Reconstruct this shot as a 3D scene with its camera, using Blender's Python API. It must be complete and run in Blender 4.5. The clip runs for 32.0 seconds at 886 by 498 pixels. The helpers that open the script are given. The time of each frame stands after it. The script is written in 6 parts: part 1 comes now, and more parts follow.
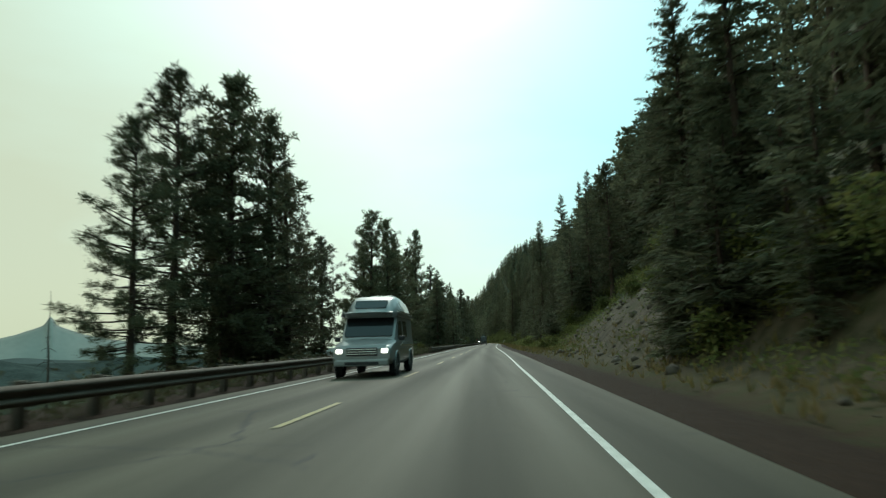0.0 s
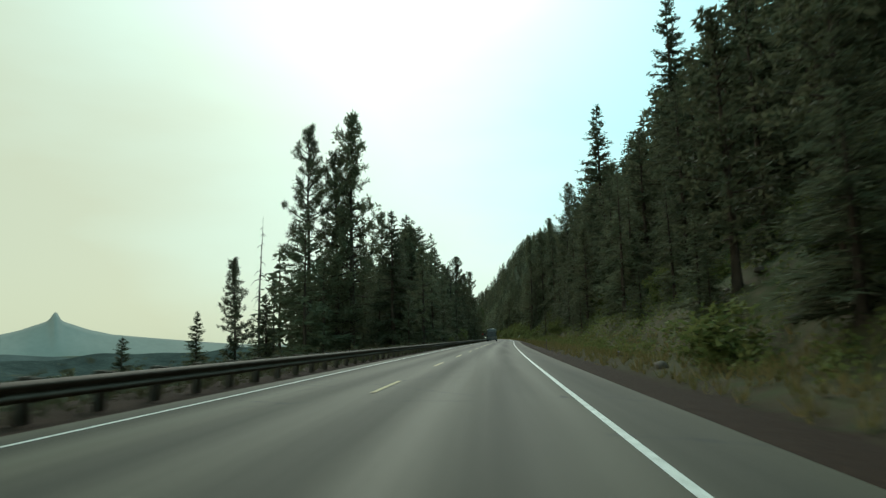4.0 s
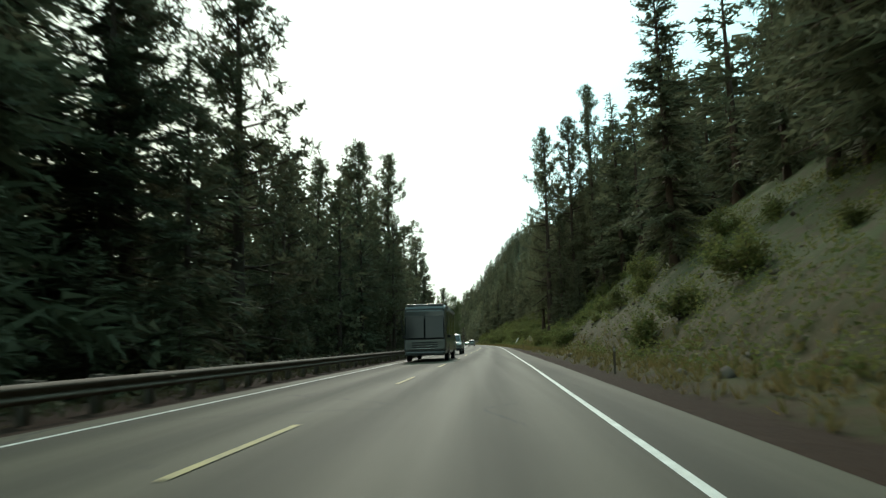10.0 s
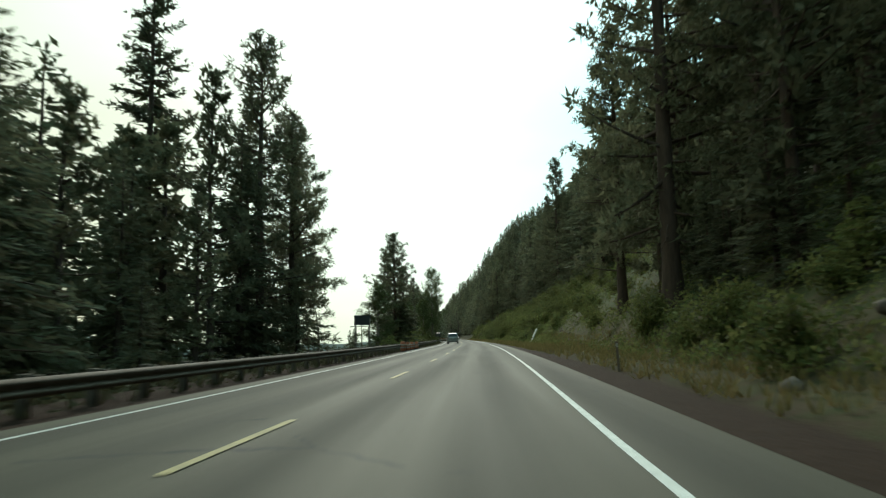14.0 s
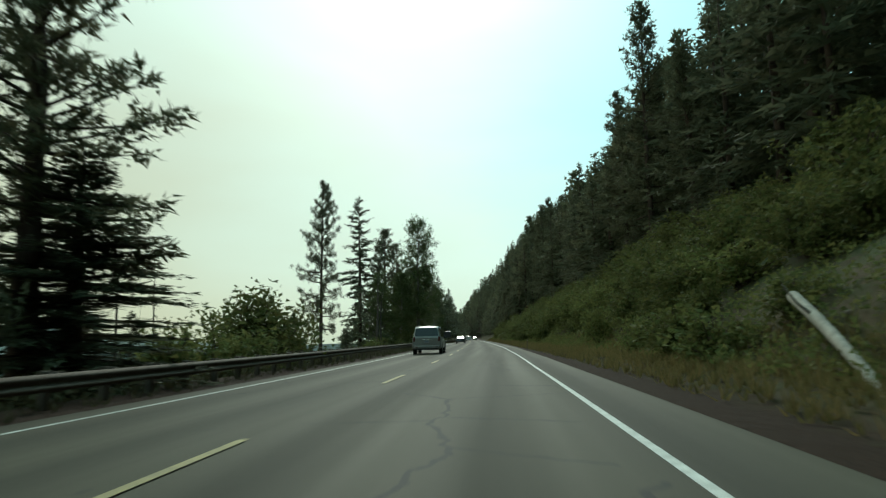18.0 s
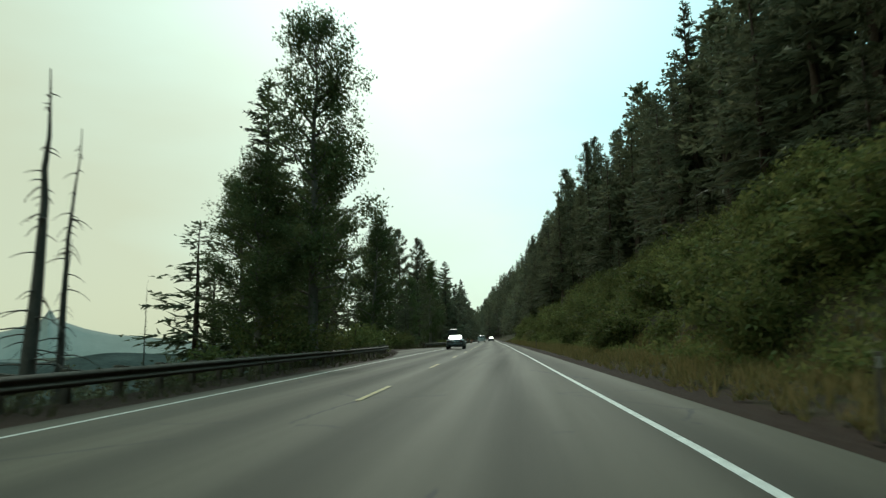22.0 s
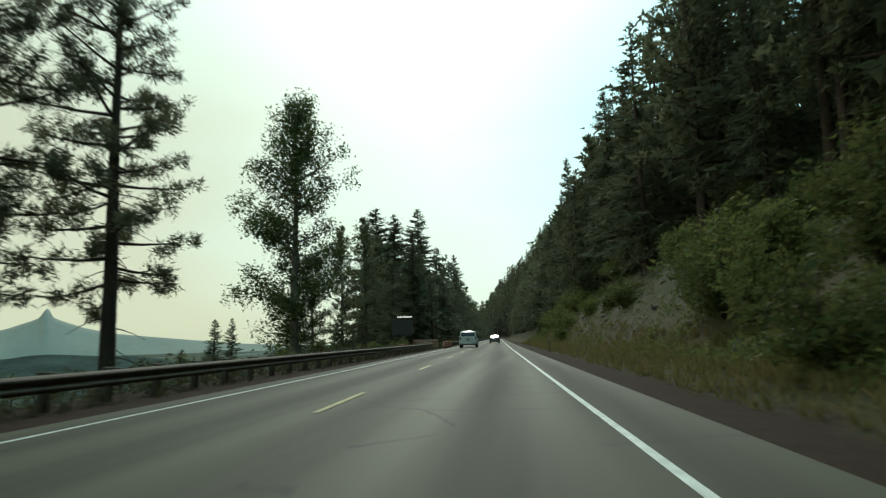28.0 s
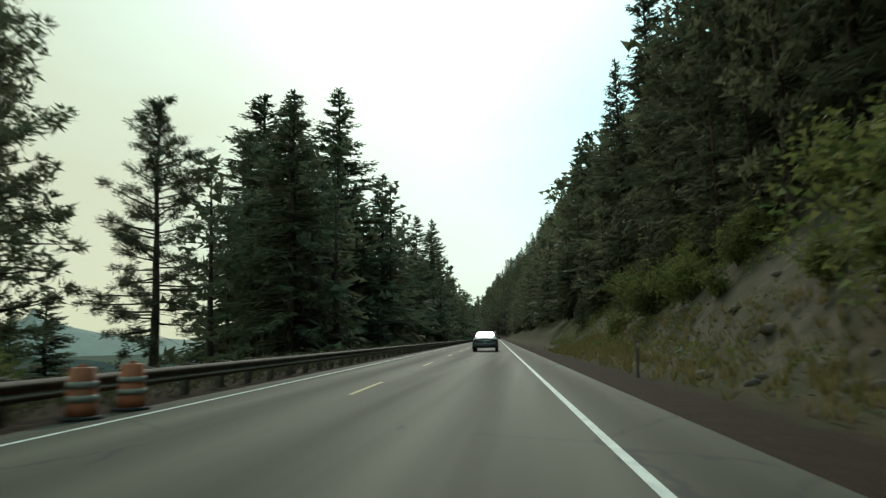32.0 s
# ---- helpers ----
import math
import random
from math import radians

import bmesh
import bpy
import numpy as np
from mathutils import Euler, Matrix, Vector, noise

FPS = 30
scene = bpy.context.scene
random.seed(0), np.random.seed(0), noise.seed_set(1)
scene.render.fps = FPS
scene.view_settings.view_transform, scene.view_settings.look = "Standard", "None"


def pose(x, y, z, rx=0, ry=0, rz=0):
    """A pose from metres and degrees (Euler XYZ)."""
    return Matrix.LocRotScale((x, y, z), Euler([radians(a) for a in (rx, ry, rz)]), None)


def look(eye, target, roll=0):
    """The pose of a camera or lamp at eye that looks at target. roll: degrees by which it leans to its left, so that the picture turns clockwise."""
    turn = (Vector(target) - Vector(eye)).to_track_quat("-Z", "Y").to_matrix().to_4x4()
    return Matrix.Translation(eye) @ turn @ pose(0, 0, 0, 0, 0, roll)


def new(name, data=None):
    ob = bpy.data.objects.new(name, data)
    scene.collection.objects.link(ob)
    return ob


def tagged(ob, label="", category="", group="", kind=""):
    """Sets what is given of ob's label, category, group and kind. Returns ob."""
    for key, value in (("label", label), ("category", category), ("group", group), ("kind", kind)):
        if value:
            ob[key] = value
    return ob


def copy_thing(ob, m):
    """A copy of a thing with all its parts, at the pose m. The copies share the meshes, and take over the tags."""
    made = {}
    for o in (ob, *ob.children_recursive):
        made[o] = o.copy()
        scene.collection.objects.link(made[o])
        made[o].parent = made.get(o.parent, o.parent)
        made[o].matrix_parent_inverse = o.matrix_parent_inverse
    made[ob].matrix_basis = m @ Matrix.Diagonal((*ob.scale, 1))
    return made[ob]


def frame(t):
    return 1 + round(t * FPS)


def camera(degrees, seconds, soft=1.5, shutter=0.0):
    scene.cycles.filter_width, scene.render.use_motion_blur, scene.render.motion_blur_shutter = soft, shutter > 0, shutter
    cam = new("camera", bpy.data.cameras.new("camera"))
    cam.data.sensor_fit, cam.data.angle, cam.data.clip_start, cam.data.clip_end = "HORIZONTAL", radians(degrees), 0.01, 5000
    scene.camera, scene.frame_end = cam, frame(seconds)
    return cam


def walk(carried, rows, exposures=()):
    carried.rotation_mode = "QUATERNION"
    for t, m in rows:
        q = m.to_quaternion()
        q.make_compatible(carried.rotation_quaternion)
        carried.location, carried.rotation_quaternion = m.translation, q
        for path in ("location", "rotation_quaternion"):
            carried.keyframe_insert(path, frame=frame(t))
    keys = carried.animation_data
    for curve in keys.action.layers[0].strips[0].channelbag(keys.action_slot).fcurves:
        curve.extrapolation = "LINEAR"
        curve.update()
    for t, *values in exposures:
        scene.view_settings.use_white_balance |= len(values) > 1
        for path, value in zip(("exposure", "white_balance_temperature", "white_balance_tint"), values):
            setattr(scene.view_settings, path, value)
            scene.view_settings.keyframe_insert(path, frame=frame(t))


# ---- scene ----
cam = camera(67.2, 32.0, soft=1.3, shutter=0.3)
EYE, ROLL = 1.06, -1.5
PATH = [
    (0, 0.07, 0.01, 2.66, 8.04),
    (0.5, 0.38, 11.47, 2.77, 7.99),
    (1, 0.66, 22.93, 2.89, 7.99),
    (1.5, 0.92, 34.37, 3.07, 7.94),
    (2, 1.15, 45.93, 3.25, 7.96),
    (2.5, 1.34, 57.59, 3.45, 7.93),
    (3, 1.51, 69.35, 3.68, 7.89),
    (3.5, 1.66, 81.20, 3.67, 7.73),
    (4, 1.82, 93.14, 3.61, 7.68),
    (4.5, 2.01, 105.14, 3.51, 7.68),
    (5, 2.22, 117.19, 3.39, 7.70),
    (5.5, 2.46, 129.25, 3.23, 7.77),
    (6, 2.75, 141.30, 3.03, 7.87),
    (6.5, 3.08, 153.33, 2.82, 7.91),
    (7, 3.45, 165.31, 2.59, 7.89),
    (7.5, 3.85, 177.24, 2.45, 8.03),
    (8, 4.27, 189.08, 2.39, 8.18),
    (8.5, 4.68, 200.82, 2.39, 8.21),
    (9, 5.09, 212.47, 2.41, 8.23),
    (9.5, 5.49, 224.01, 2.47, 8.12),
    (10, 5.84, 235.35, 2.57, 8.08),
    (10.5, 6.18, 246.52, 2.67, 8.06),
    (11, 6.49, 257.58, 2.75, 8.00),
    (11.5, 6.81, 268.53, 2.71, 7.70),
    (12, 7.12, 279.35, 2.66, 7.39),
    (12.5, 7.44, 290.00, 2.51, 7.50),
    (13, 7.79, 300.47, 2.41, 7.52),
    (13.5, 8.13, 310.77, 2.32, 7.59),
    (14, 8.47, 320.90, 2.45, 7.62),
    (14.5, 8.76, 330.89, 2.78, 7.60),
    (15, 9.00, 340.74, 3.11, 7.64),
    (15.5, 9.19, 350.43, 3.43, 7.68),
    (16, 9.31, 359.95, 3.74, 7.75),
    (16.5, 9.39, 369.27, 4.02, 7.91),
    (17, 9.44, 378.39, 4.26, 7.88),
    (17.5, 9.45, 387.27, 4.36, 7.82),
    (18, 9.44, 395.96, 4.44, 7.66),
    (18.5, 9.41, 404.45, 4.54, 7.65),
    (19, 9.36, 412.77, 4.70, 7.63),
    (19.5, 9.29, 420.94, 4.90, 7.71),
    (20, 9.17, 429.02, 5.18, 7.74),
    (20.5, 9.01, 437.05, 5.48, 7.77),
    (21, 8.82, 445.08, 5.75, 7.72),
    (21.5, 8.60, 453.17, 5.94, 7.64),
    (22, 8.37, 461.35, 6.10, 7.73),
    (22.5, 8.13, 469.61, 6.15, 7.84),
    (23, 7.89, 477.92, 6.12, 7.97),
    (23.5, 7.65, 486.27, 6.00, 8.07),
    (24, 7.43, 494.65, 5.90, 8.11),
    (24.5, 7.21, 503.06, 5.80, 8.17),
    (25, 7.00, 511.52, 5.80, 8.18),
    (25.5, 6.76, 520.08, 5.97, 8.07),
    (26, 6.50, 528.76, 6.15, 7.82),
    (26.5, 6.20, 537.56, 6.34, 7.73),
    (27, 5.88, 546.48, 6.51, 7.73),
    (27.5, 5.52, 555.53, 6.65, 7.81),
    (28, 5.17, 564.71, 6.74, 7.68),
    (28.5, 4.81, 574.00, 6.67, 7.62),
    (29, 4.45, 583.29, 6.57, 7.56),
    (29.5, 4.10, 592.57, 6.47, 7.58),
    (30, 3.75, 601.85, 6.49, 7.71),
    (30.5, 3.39, 611.14, 6.46, 7.67),
    (31, 3.05, 620.43, 6.46, 7.72),
    (31.5, 2.69, 629.73, 6.50, 7.72),
    (32, 2.34, 639.03, 6.53, 7.64),
]
walk(cam, [(t, pose(x, y, EYE, 90 + up, 0, turn) @ pose(0, 0, 0, 0, 0, ROLL)) for t, x, y, turn, up in PATH],
     exposures=[(0, 0.16, 6150, 3.5), (3.5, 0.16, 6150, 3.5), (6.5, 0.6, 6450, 10.0), (13.0, 0.7, 6500, 10.5), (16.0, 0.12, 6150, 3.0), (20.0, 0.08, 6150, 3.0), (23.5, 0.26, 6300, 6.0), (26.0, 0.32, 6300, 7.0), (29.0, 0.16, 6230, 5.0), (30.0, 0.1, 6180, 4.0), (31.0, 0.17, 6210, 4.5), (32.0, 0.26, 6380, 8.0)])

# ---------------------------------------------------------------- light
world = bpy.data.worlds.new("world")
scene.world = world
world.use_nodes = True
SUN_UP, SUN_LEFT = 37.0, 4.0


def build_world():
    """A smoky sky: Nishita under a veil that is tan low on the left, green-white ahead, blue-green on the right and white round the sun."""
    nt = world.node_tree
    bg = nt.nodes["Background"]
    sky = nt.nodes.new("ShaderNodeTexSky")
    sky.sky_type = "NISHITA"
    sky.sun_disc = False
    sky.sun_elevation, sky.sun_rotation = radians(SUN_UP), radians(-SUN_LEFT)
    sky.air_density, sky.dust_density, sky.ozone_density, sky.altitude = 1.0, 6.0, 1.0, 900
    tc, sep, cloud, ramp = nt.nodes.new("ShaderNodeTexCoord"), nt.nodes.new("ShaderNodeSeparateXYZ"), nt.nodes.new("ShaderNodeTexNoise"), nt.nodes.new("ShaderNodeValToRGB")
    nt.links.new(tc.outputs["Generated"], sep.inputs[0])
    band = nt.nodes.new("ShaderNodeMapping")
    band.inputs["Scale"].default_value, band.inputs["Rotation"].default_value = (1, 1, 3.2), (0, radians(12), 0)
    nt.links.new(tc.outputs["Generated"], band.inputs[0])
    nt.links.new(band.outputs[0], cloud.inputs["Vector"])
    cloud.inputs["Scale"].default_value, cloud.inputs["Detail"].default_value = 2.0, 6

    def calc(op, a, b, c=0.0):
        x = nt.nodes.new("ShaderNodeMath")
        x.operation = op
        for i, v in enumerate((a, b, c)):
            if isinstance(v, (int, float)):
                x.inputs[i].default_value = v
            else:
                nt.links.new(v, x.inputs[i])
        return x.outputs[0]

    place = calc("MULTIPLY_ADD", sep.outputs[2], 0.75, sep.outputs[0])
    place = calc("MULTIPLY_ADD", cloud.outputs[0], 0.5, calc("ADD", place, 0.17))
    nt.links.new(place, ramp.inputs[0])
    stops = ramp.color_ramp.elements
    stops[0].position, stops[0].color = 0.0, (*SMOKE_TAN, 1)
    stops[1].position, stops[1].color = 0.82, (*SMOKE_BLUE, 1)
    mid = stops.new(0.5)
    mid.color = (*SMOKE, 1)
    sun_way = (-math.sin(radians(SUN_LEFT)) * math.cos(radians(SUN_UP)), math.cos(radians(SUN_LEFT)) * math.cos(radians(SUN_UP)), math.sin(radians(SUN_UP)))
    dot = nt.nodes.new("ShaderNodeVectorMath")
    dot.operation = "DOT_PRODUCT"
    dot.inputs[1].default_value = sun_way
    nt.links.new(tc.outputs["Generated"], dot.inputs[0])
    glow = calc("POWER", calc("MAXIMUM", dot.outputs["Value"], 0.0), 26.0)
    halo = nt.nodes.new("ShaderNodeMix")
    halo.data_type, halo.blend_type = "RGBA", "ADD"
    halo.inputs["B"].default_value = (0.55, 0.5, 0.45, 1)
    nt.links.new(glow, halo.inputs["Factor"])
    nt.links.new(ramp.outputs[0], halo.inputs["A"])
    mix = nt.nodes.new("ShaderNodeMix")
    mix.data_type = "RGBA"
    mix.inputs["Factor"].default_value = 0.94
    scale = nt.nodes.new("ShaderNodeVectorMath")
    scale.operation = "SCALE"
    scale.inputs["Scale"].default_value = 1.0 / SKY_STRENGTH
    away = nt.nodes.new("ShaderNodeMapRange")
    away.inputs["From Min"].default_value, away.inputs["From Max"].default_value = -0.6, 0.55
    away.inputs["To Min"].default_value, away.inputs["To Max"].default_value = 0.95, 1.0
    nt.links.new(dot.outputs["Value"], away.inputs[0])
    dim = nt.nodes.new("ShaderNodeVectorMath")
    dim.operation = "SCALE"
    nt.links.new(halo.outputs["Result"], dim.inputs[0])
    nt.links.new(away.outputs[0], dim.inputs["Scale"])
    nt.links.new(dim.outputs[0], scale.inputs[0])
    nt.links.new(sky.outputs[0], mix.inputs["A"])
    nt.links.new(scale.outputs[0], mix.inputs["B"])
    nt.links.new(mix.outputs["Result"], bg.inputs[0])
    bg.inputs[1].default_value = SKY_STRENGTH


SMOKE_TAN, SMOKE, SMOKE_BLUE, SKY_STRENGTH = (0.57, 0.61, 0.43), (0.68, 0.88, 0.74), (0.46, 0.86, 0.86), 0.12
build_world()
sun = new("sun", bpy.data.lights.new("sun", "SUN"))
sun.data.energy, sun.data.angle, sun.data.color = 1.35, radians(8.0), (1.0, 0.93, 0.8)
sun.matrix_world = look((-300 * math.sin(radians(SUN_LEFT)), 300 * math.cos(radians(SUN_LEFT)), 300 * math.tan(radians(SUN_UP))), (0, 0, 0))
scene.view_settings.exposure = 0.0


# ---------------------------------------------------------------- materials
def material(name, base, rough=0.8, metal=0.0, var=0.25, scale=3.0, fine=40.0, bump=0.3, dist=0.02, rnd=0.0, tint=None, spec=0.3, trans=0.0, stretch=(1, 1, 1)):
    """A procedural surface: two scales of colour noise, roughness noise, a fine bump; rnd: change from object to object."""
    m = bpy.data.materials.new(name)
    m.use_nodes = True
    nt = m.node_tree
    p = nt.nodes["Principled BSDF"]
    p.inputs["Roughness"].default_value, p.inputs["Metallic"].default_value = rough, metal
    p.inputs["Specular IOR Level"].default_value = spec
    tc = nt.nodes.new("ShaderNodeTexCoord")
    mp = nt.nodes.new("ShaderNodeMapping")
    mp.inputs["Scale"].default_value = stretch
    nt.links.new(tc.outputs["Object"], mp.inputs[0])
    tone = nt.nodes.new("ShaderNodeMix")
    tone.data_type = "RGBA"
    other = tint or tuple(c * (1 - var * 1.6) for c in base)
    tone.inputs["A"].default_value, tone.inputs["B"].default_value = (*base, 1), (*other, 1)
    n1 = nt.nodes.new("ShaderNodeTexNoise")
    n1.inputs["Scale"].default_value, n1.inputs["Detail"].default_value = scale, 4
    n2 = nt.nodes.new("ShaderNodeTexNoise")
    n2.inputs["Scale"].default_value, n2.inputs["Detail"].default_value = fine, 2
    for n in (n1, n2):
        nt.links.new(mp.outputs[0], n.inputs["Vector"])
    add = nt.nodes.new("ShaderNodeMath")
    add.operation = "MULTIPLY_ADD"
    add.inputs[1].default_value = 0.55
    nt.links.new(n2.outputs[0], add.inputs[0])
    nt.links.new(n1.outputs[0], add.inputs[2])
    rng = nt.nodes.new("ShaderNodeMapRange")
    rng.inputs["From Min"].default_value, rng.inputs["From Max"].default_value = 0.5, 1.05
    nt.links.new(add.outputs[0], rng.inputs[0])
    nt.links.new(rng.outputs[0], tone.inputs["Factor"])
    out = tone.outputs["Result"]
    if rnd:
        info = nt.nodes.new("ShaderNodeObjectInfo")
        hsv = nt.nodes.new("ShaderNodeHueSaturation")
        mr = nt.nodes.new("ShaderNodeMapRange")
        mr.inputs["To Min"].default_value, mr.inputs["To Max"].default_value = 1 - rnd, 1 + rnd
        nt.links.new(info.outputs["Random"], mr.inputs[0])
        nt.links.new(mr.outputs[0], hsv.inputs["Value"])
        nt.links.new(out, hsv.inputs["Color"])
        out = hsv.outputs[0]
    nt.links.new(out, p.inputs["Base Color"])
    if bump:
        b = nt.nodes.new("ShaderNodeBump")
        b.inputs["Strength"].default_value, b.inputs["Distance"].default_value = bump, dist
        nt.links.new(add.outputs[0], b.inputs["Height"])
        nt.links.new(b.outputs[0], p.inputs["Normal"])
    if trans:
        t = nt.nodes.new("ShaderNodeBsdfTranslucent")
        nt.links.new(out, t.inputs[0])
        ms = nt.nodes.new("ShaderNodeMixShader")
        ms.inputs[0].default_value = trans
        nt.links.new(p.outputs[0], ms.inputs[1])
        nt.links.new(t.outputs[0], ms.inputs[2])
        nt.links.new(ms.outputs[0], nt.nodes["Material Output"].inputs[0])
    return m


def foliage(name, base, tint, trans=0.25, rnd=0.3):
    """Leaves: colour by tuft and by tree, a little light through them."""
    m = bpy.data.materials.new(name)
    m.use_nodes = True
    nt = m.node_tree
    p = nt.nodes["Principled BSDF"]
    p.inputs["Roughness"].default_value, p.inputs["Specular IOR Level"].default_value = 0.75, 0.1
    geo, info = nt.nodes.new("ShaderNodeNewGeometry"), nt.nodes.new("ShaderNodeObjectInfo")
    mix, hsv, mr = nt.nodes.new("ShaderNodeMix"), nt.nodes.new("ShaderNodeHueSaturation"), nt.nodes.new("ShaderNodeMapRange")
    mix.data_type = "RGBA"
    mix.inputs["A"].default_value, mix.inputs["B"].default_value = (*base, 1), (*tint, 1)
    nt.links.new(geo.outputs["Random Per Island"], mix.inputs["Factor"])
    mr.inputs["To Min"].default_value, mr.inputs["To Max"].default_value = 1 - rnd, 1 + rnd
    nt.links.new(info.outputs["Random"], mr.inputs[0])
    nt.links.new(mr.outputs[0], hsv.inputs["Value"])
    nt.links.new(mix.outputs["Result"], hsv.inputs["Color"])
    nt.links.new(hsv.outputs[0], p.inputs["Base Color"])
    t, ms = nt.nodes.new("ShaderNodeBsdfTranslucent"), nt.nodes.new("ShaderNodeMixShader")
    nt.links.new(hsv.outputs[0], t.inputs[0])
    ms.inputs[0].default_value = trans
    nt.links.new(p.outputs[0], ms.inputs[1])
    nt.links.new(t.outputs[0], ms.inputs[2])
    nt.links.new(ms.outputs[0], nt.nodes["Material Output"].inputs[0])
    return m


def plain(name, base, rough=0.5, metal=0.0, spec=0.5, coat=0.0, trans=0.0, emit=None):
    m = bpy.data.materials.new(name)
    m.use_nodes = True
    p = m.node_tree.nodes["Principled BSDF"]
    p.inputs["Base Color"].default_value = (*base, 1)
    p.inputs["Roughness"].default_value, p.inputs["Metallic"].default_value = rough, metal
    p.inputs["Specular IOR Level"].default_value, p.inputs["Coat Weight"].default_value = spec, coat
    p.inputs["Transmission Weight"].default_value = trans
    if emit:
        p.inputs["Emission Color"].default_value, p.inputs["Emission Strength"].default_value = (*emit[:3], 1), emit[3]
    return m


def ground_material():
    """Earth by its distance from the road: red-brown verge, dry grass, forest floor and cut rock on the bank."""
    m = bpy.data.materials.new("earth")
    m.use_nodes = True
    nt = m.node_tree
    p = nt.nodes["Principled BSDF"]
    p.inputs["Roughness"].default_value, p.inputs["Specular IOR Level"].default_value = 0.95, 0.1
    tc = nt.nodes.new("ShaderNodeTexCoord")

    def noise_node(scale, detail=5, rough=0.6):
        n = nt.nodes.new("ShaderNodeTexNoise")
        n.inputs["Scale"].default_value, n.inputs["Detail"].default_value, n.inputs["Roughness"].default_value = scale, detail, rough
        nt.links.new(tc.outputs["Object"], n.inputs["Vector"])
        return n.outputs[0]

    def mixed(fac, a, b):
        x = nt.nodes.new("ShaderNodeMix")
        x.data_type = "RGBA"
        for key, v in (("A", a), ("B", b)):
            if isinstance(v, tuple):
                x.inputs[key].default_value = (*v, 1)
            else:
                nt.links.new(v, x.inputs[key])
        nt.links.new(fac, x.inputs["Factor"])
        return x.outputs["Result"]

    def ranged(v, a, b):
        r = nt.nodes.new("ShaderNodeMapRange")
        r.inputs["From Min"].default_value, r.inputs["From Max"].default_value = a, b
        nt.links.new(v, r.inputs[0])
        return r.outputs[0]

    def plan(name):
        a = nt.nodes.new("ShaderNodeAttribute")
        a.attribute_name = name
        return a.outputs["Fac"]

    big, mid, fine = noise_node(0.25), noise_node(1.4), noise_node(14, 3)
    grit = ranged(fine, 0.35, 0.7)
    verge = mixed(grit, (0.018, 0.0105, 0.007), (0.038, 0.0215, 0.0135))
    dry = mixed(ranged(mid, 0.4, 0.62), (0.056, 0.043, 0.022), (0.036, 0.04, 0.015))
    floor_ = mixed(ranged(mid, 0.33, 0.55), (0.045, 0.036, 0.022), (0.036, 0.052, 0.018))
    rock = mixed(ranged(mid, 0.4, 0.6), (0.092, 0.075, 0.058), (0.04, 0.032, 0.024))
    wob = nt.nodes.new("ShaderNodeMath")
    wob.operation = "MULTIPLY_ADD"
    wob.inputs[1].default_value = 2.4
    nt.links.new(mid, wob.inputs[0])
    nt.links.new(plan("away"), wob.inputs[2])
    c = mixed(ranged(wob.outputs[0], 2.8, 4.3), verge, dry)
    c = mixed(ranged(wob.outputs[0], 7.5, 10.0), c, floor_)
    wooded = mixed(ranged(noise_node(0.09, 6, 0.7), 0.4, 0.6), (0.02, 0.032, 0.022), (0.05, 0.06, 0.036))
    c = mixed(ranged(plan("away"), 30.0, 75.0), c, wooded)
    rk = nt.nodes.new("ShaderNodeMath")
    rk.operation = "MULTIPLY"
    nt.links.new(plan("cut"), rk.inputs[0])
    nt.links.new(ranged(big, 0.3, 0.5), rk.inputs[1])
    c = mixed(rk.outputs[0], c, rock)
    nt.links.new(c, p.inputs["Base Color"])
    b = nt.nodes.new("ShaderNodeBump")
    b.inputs["Strength"].default_value, b.inputs["Distance"].default_value = 0.8, 0.12
    sm = nt.nodes.new("ShaderNodeMath")
    sm.operation = "MULTIPLY_ADD"
    sm.inputs[1].default_value = 0.35
    nt.links.new(fine, sm.inputs[0])
    nt.links.new(mid, sm.inputs[2])
    nt.links.new(sm.outputs[0], b.inputs["Height"])
    nt.links.new(b.outputs[0], p.inputs["Normal"])
    return m


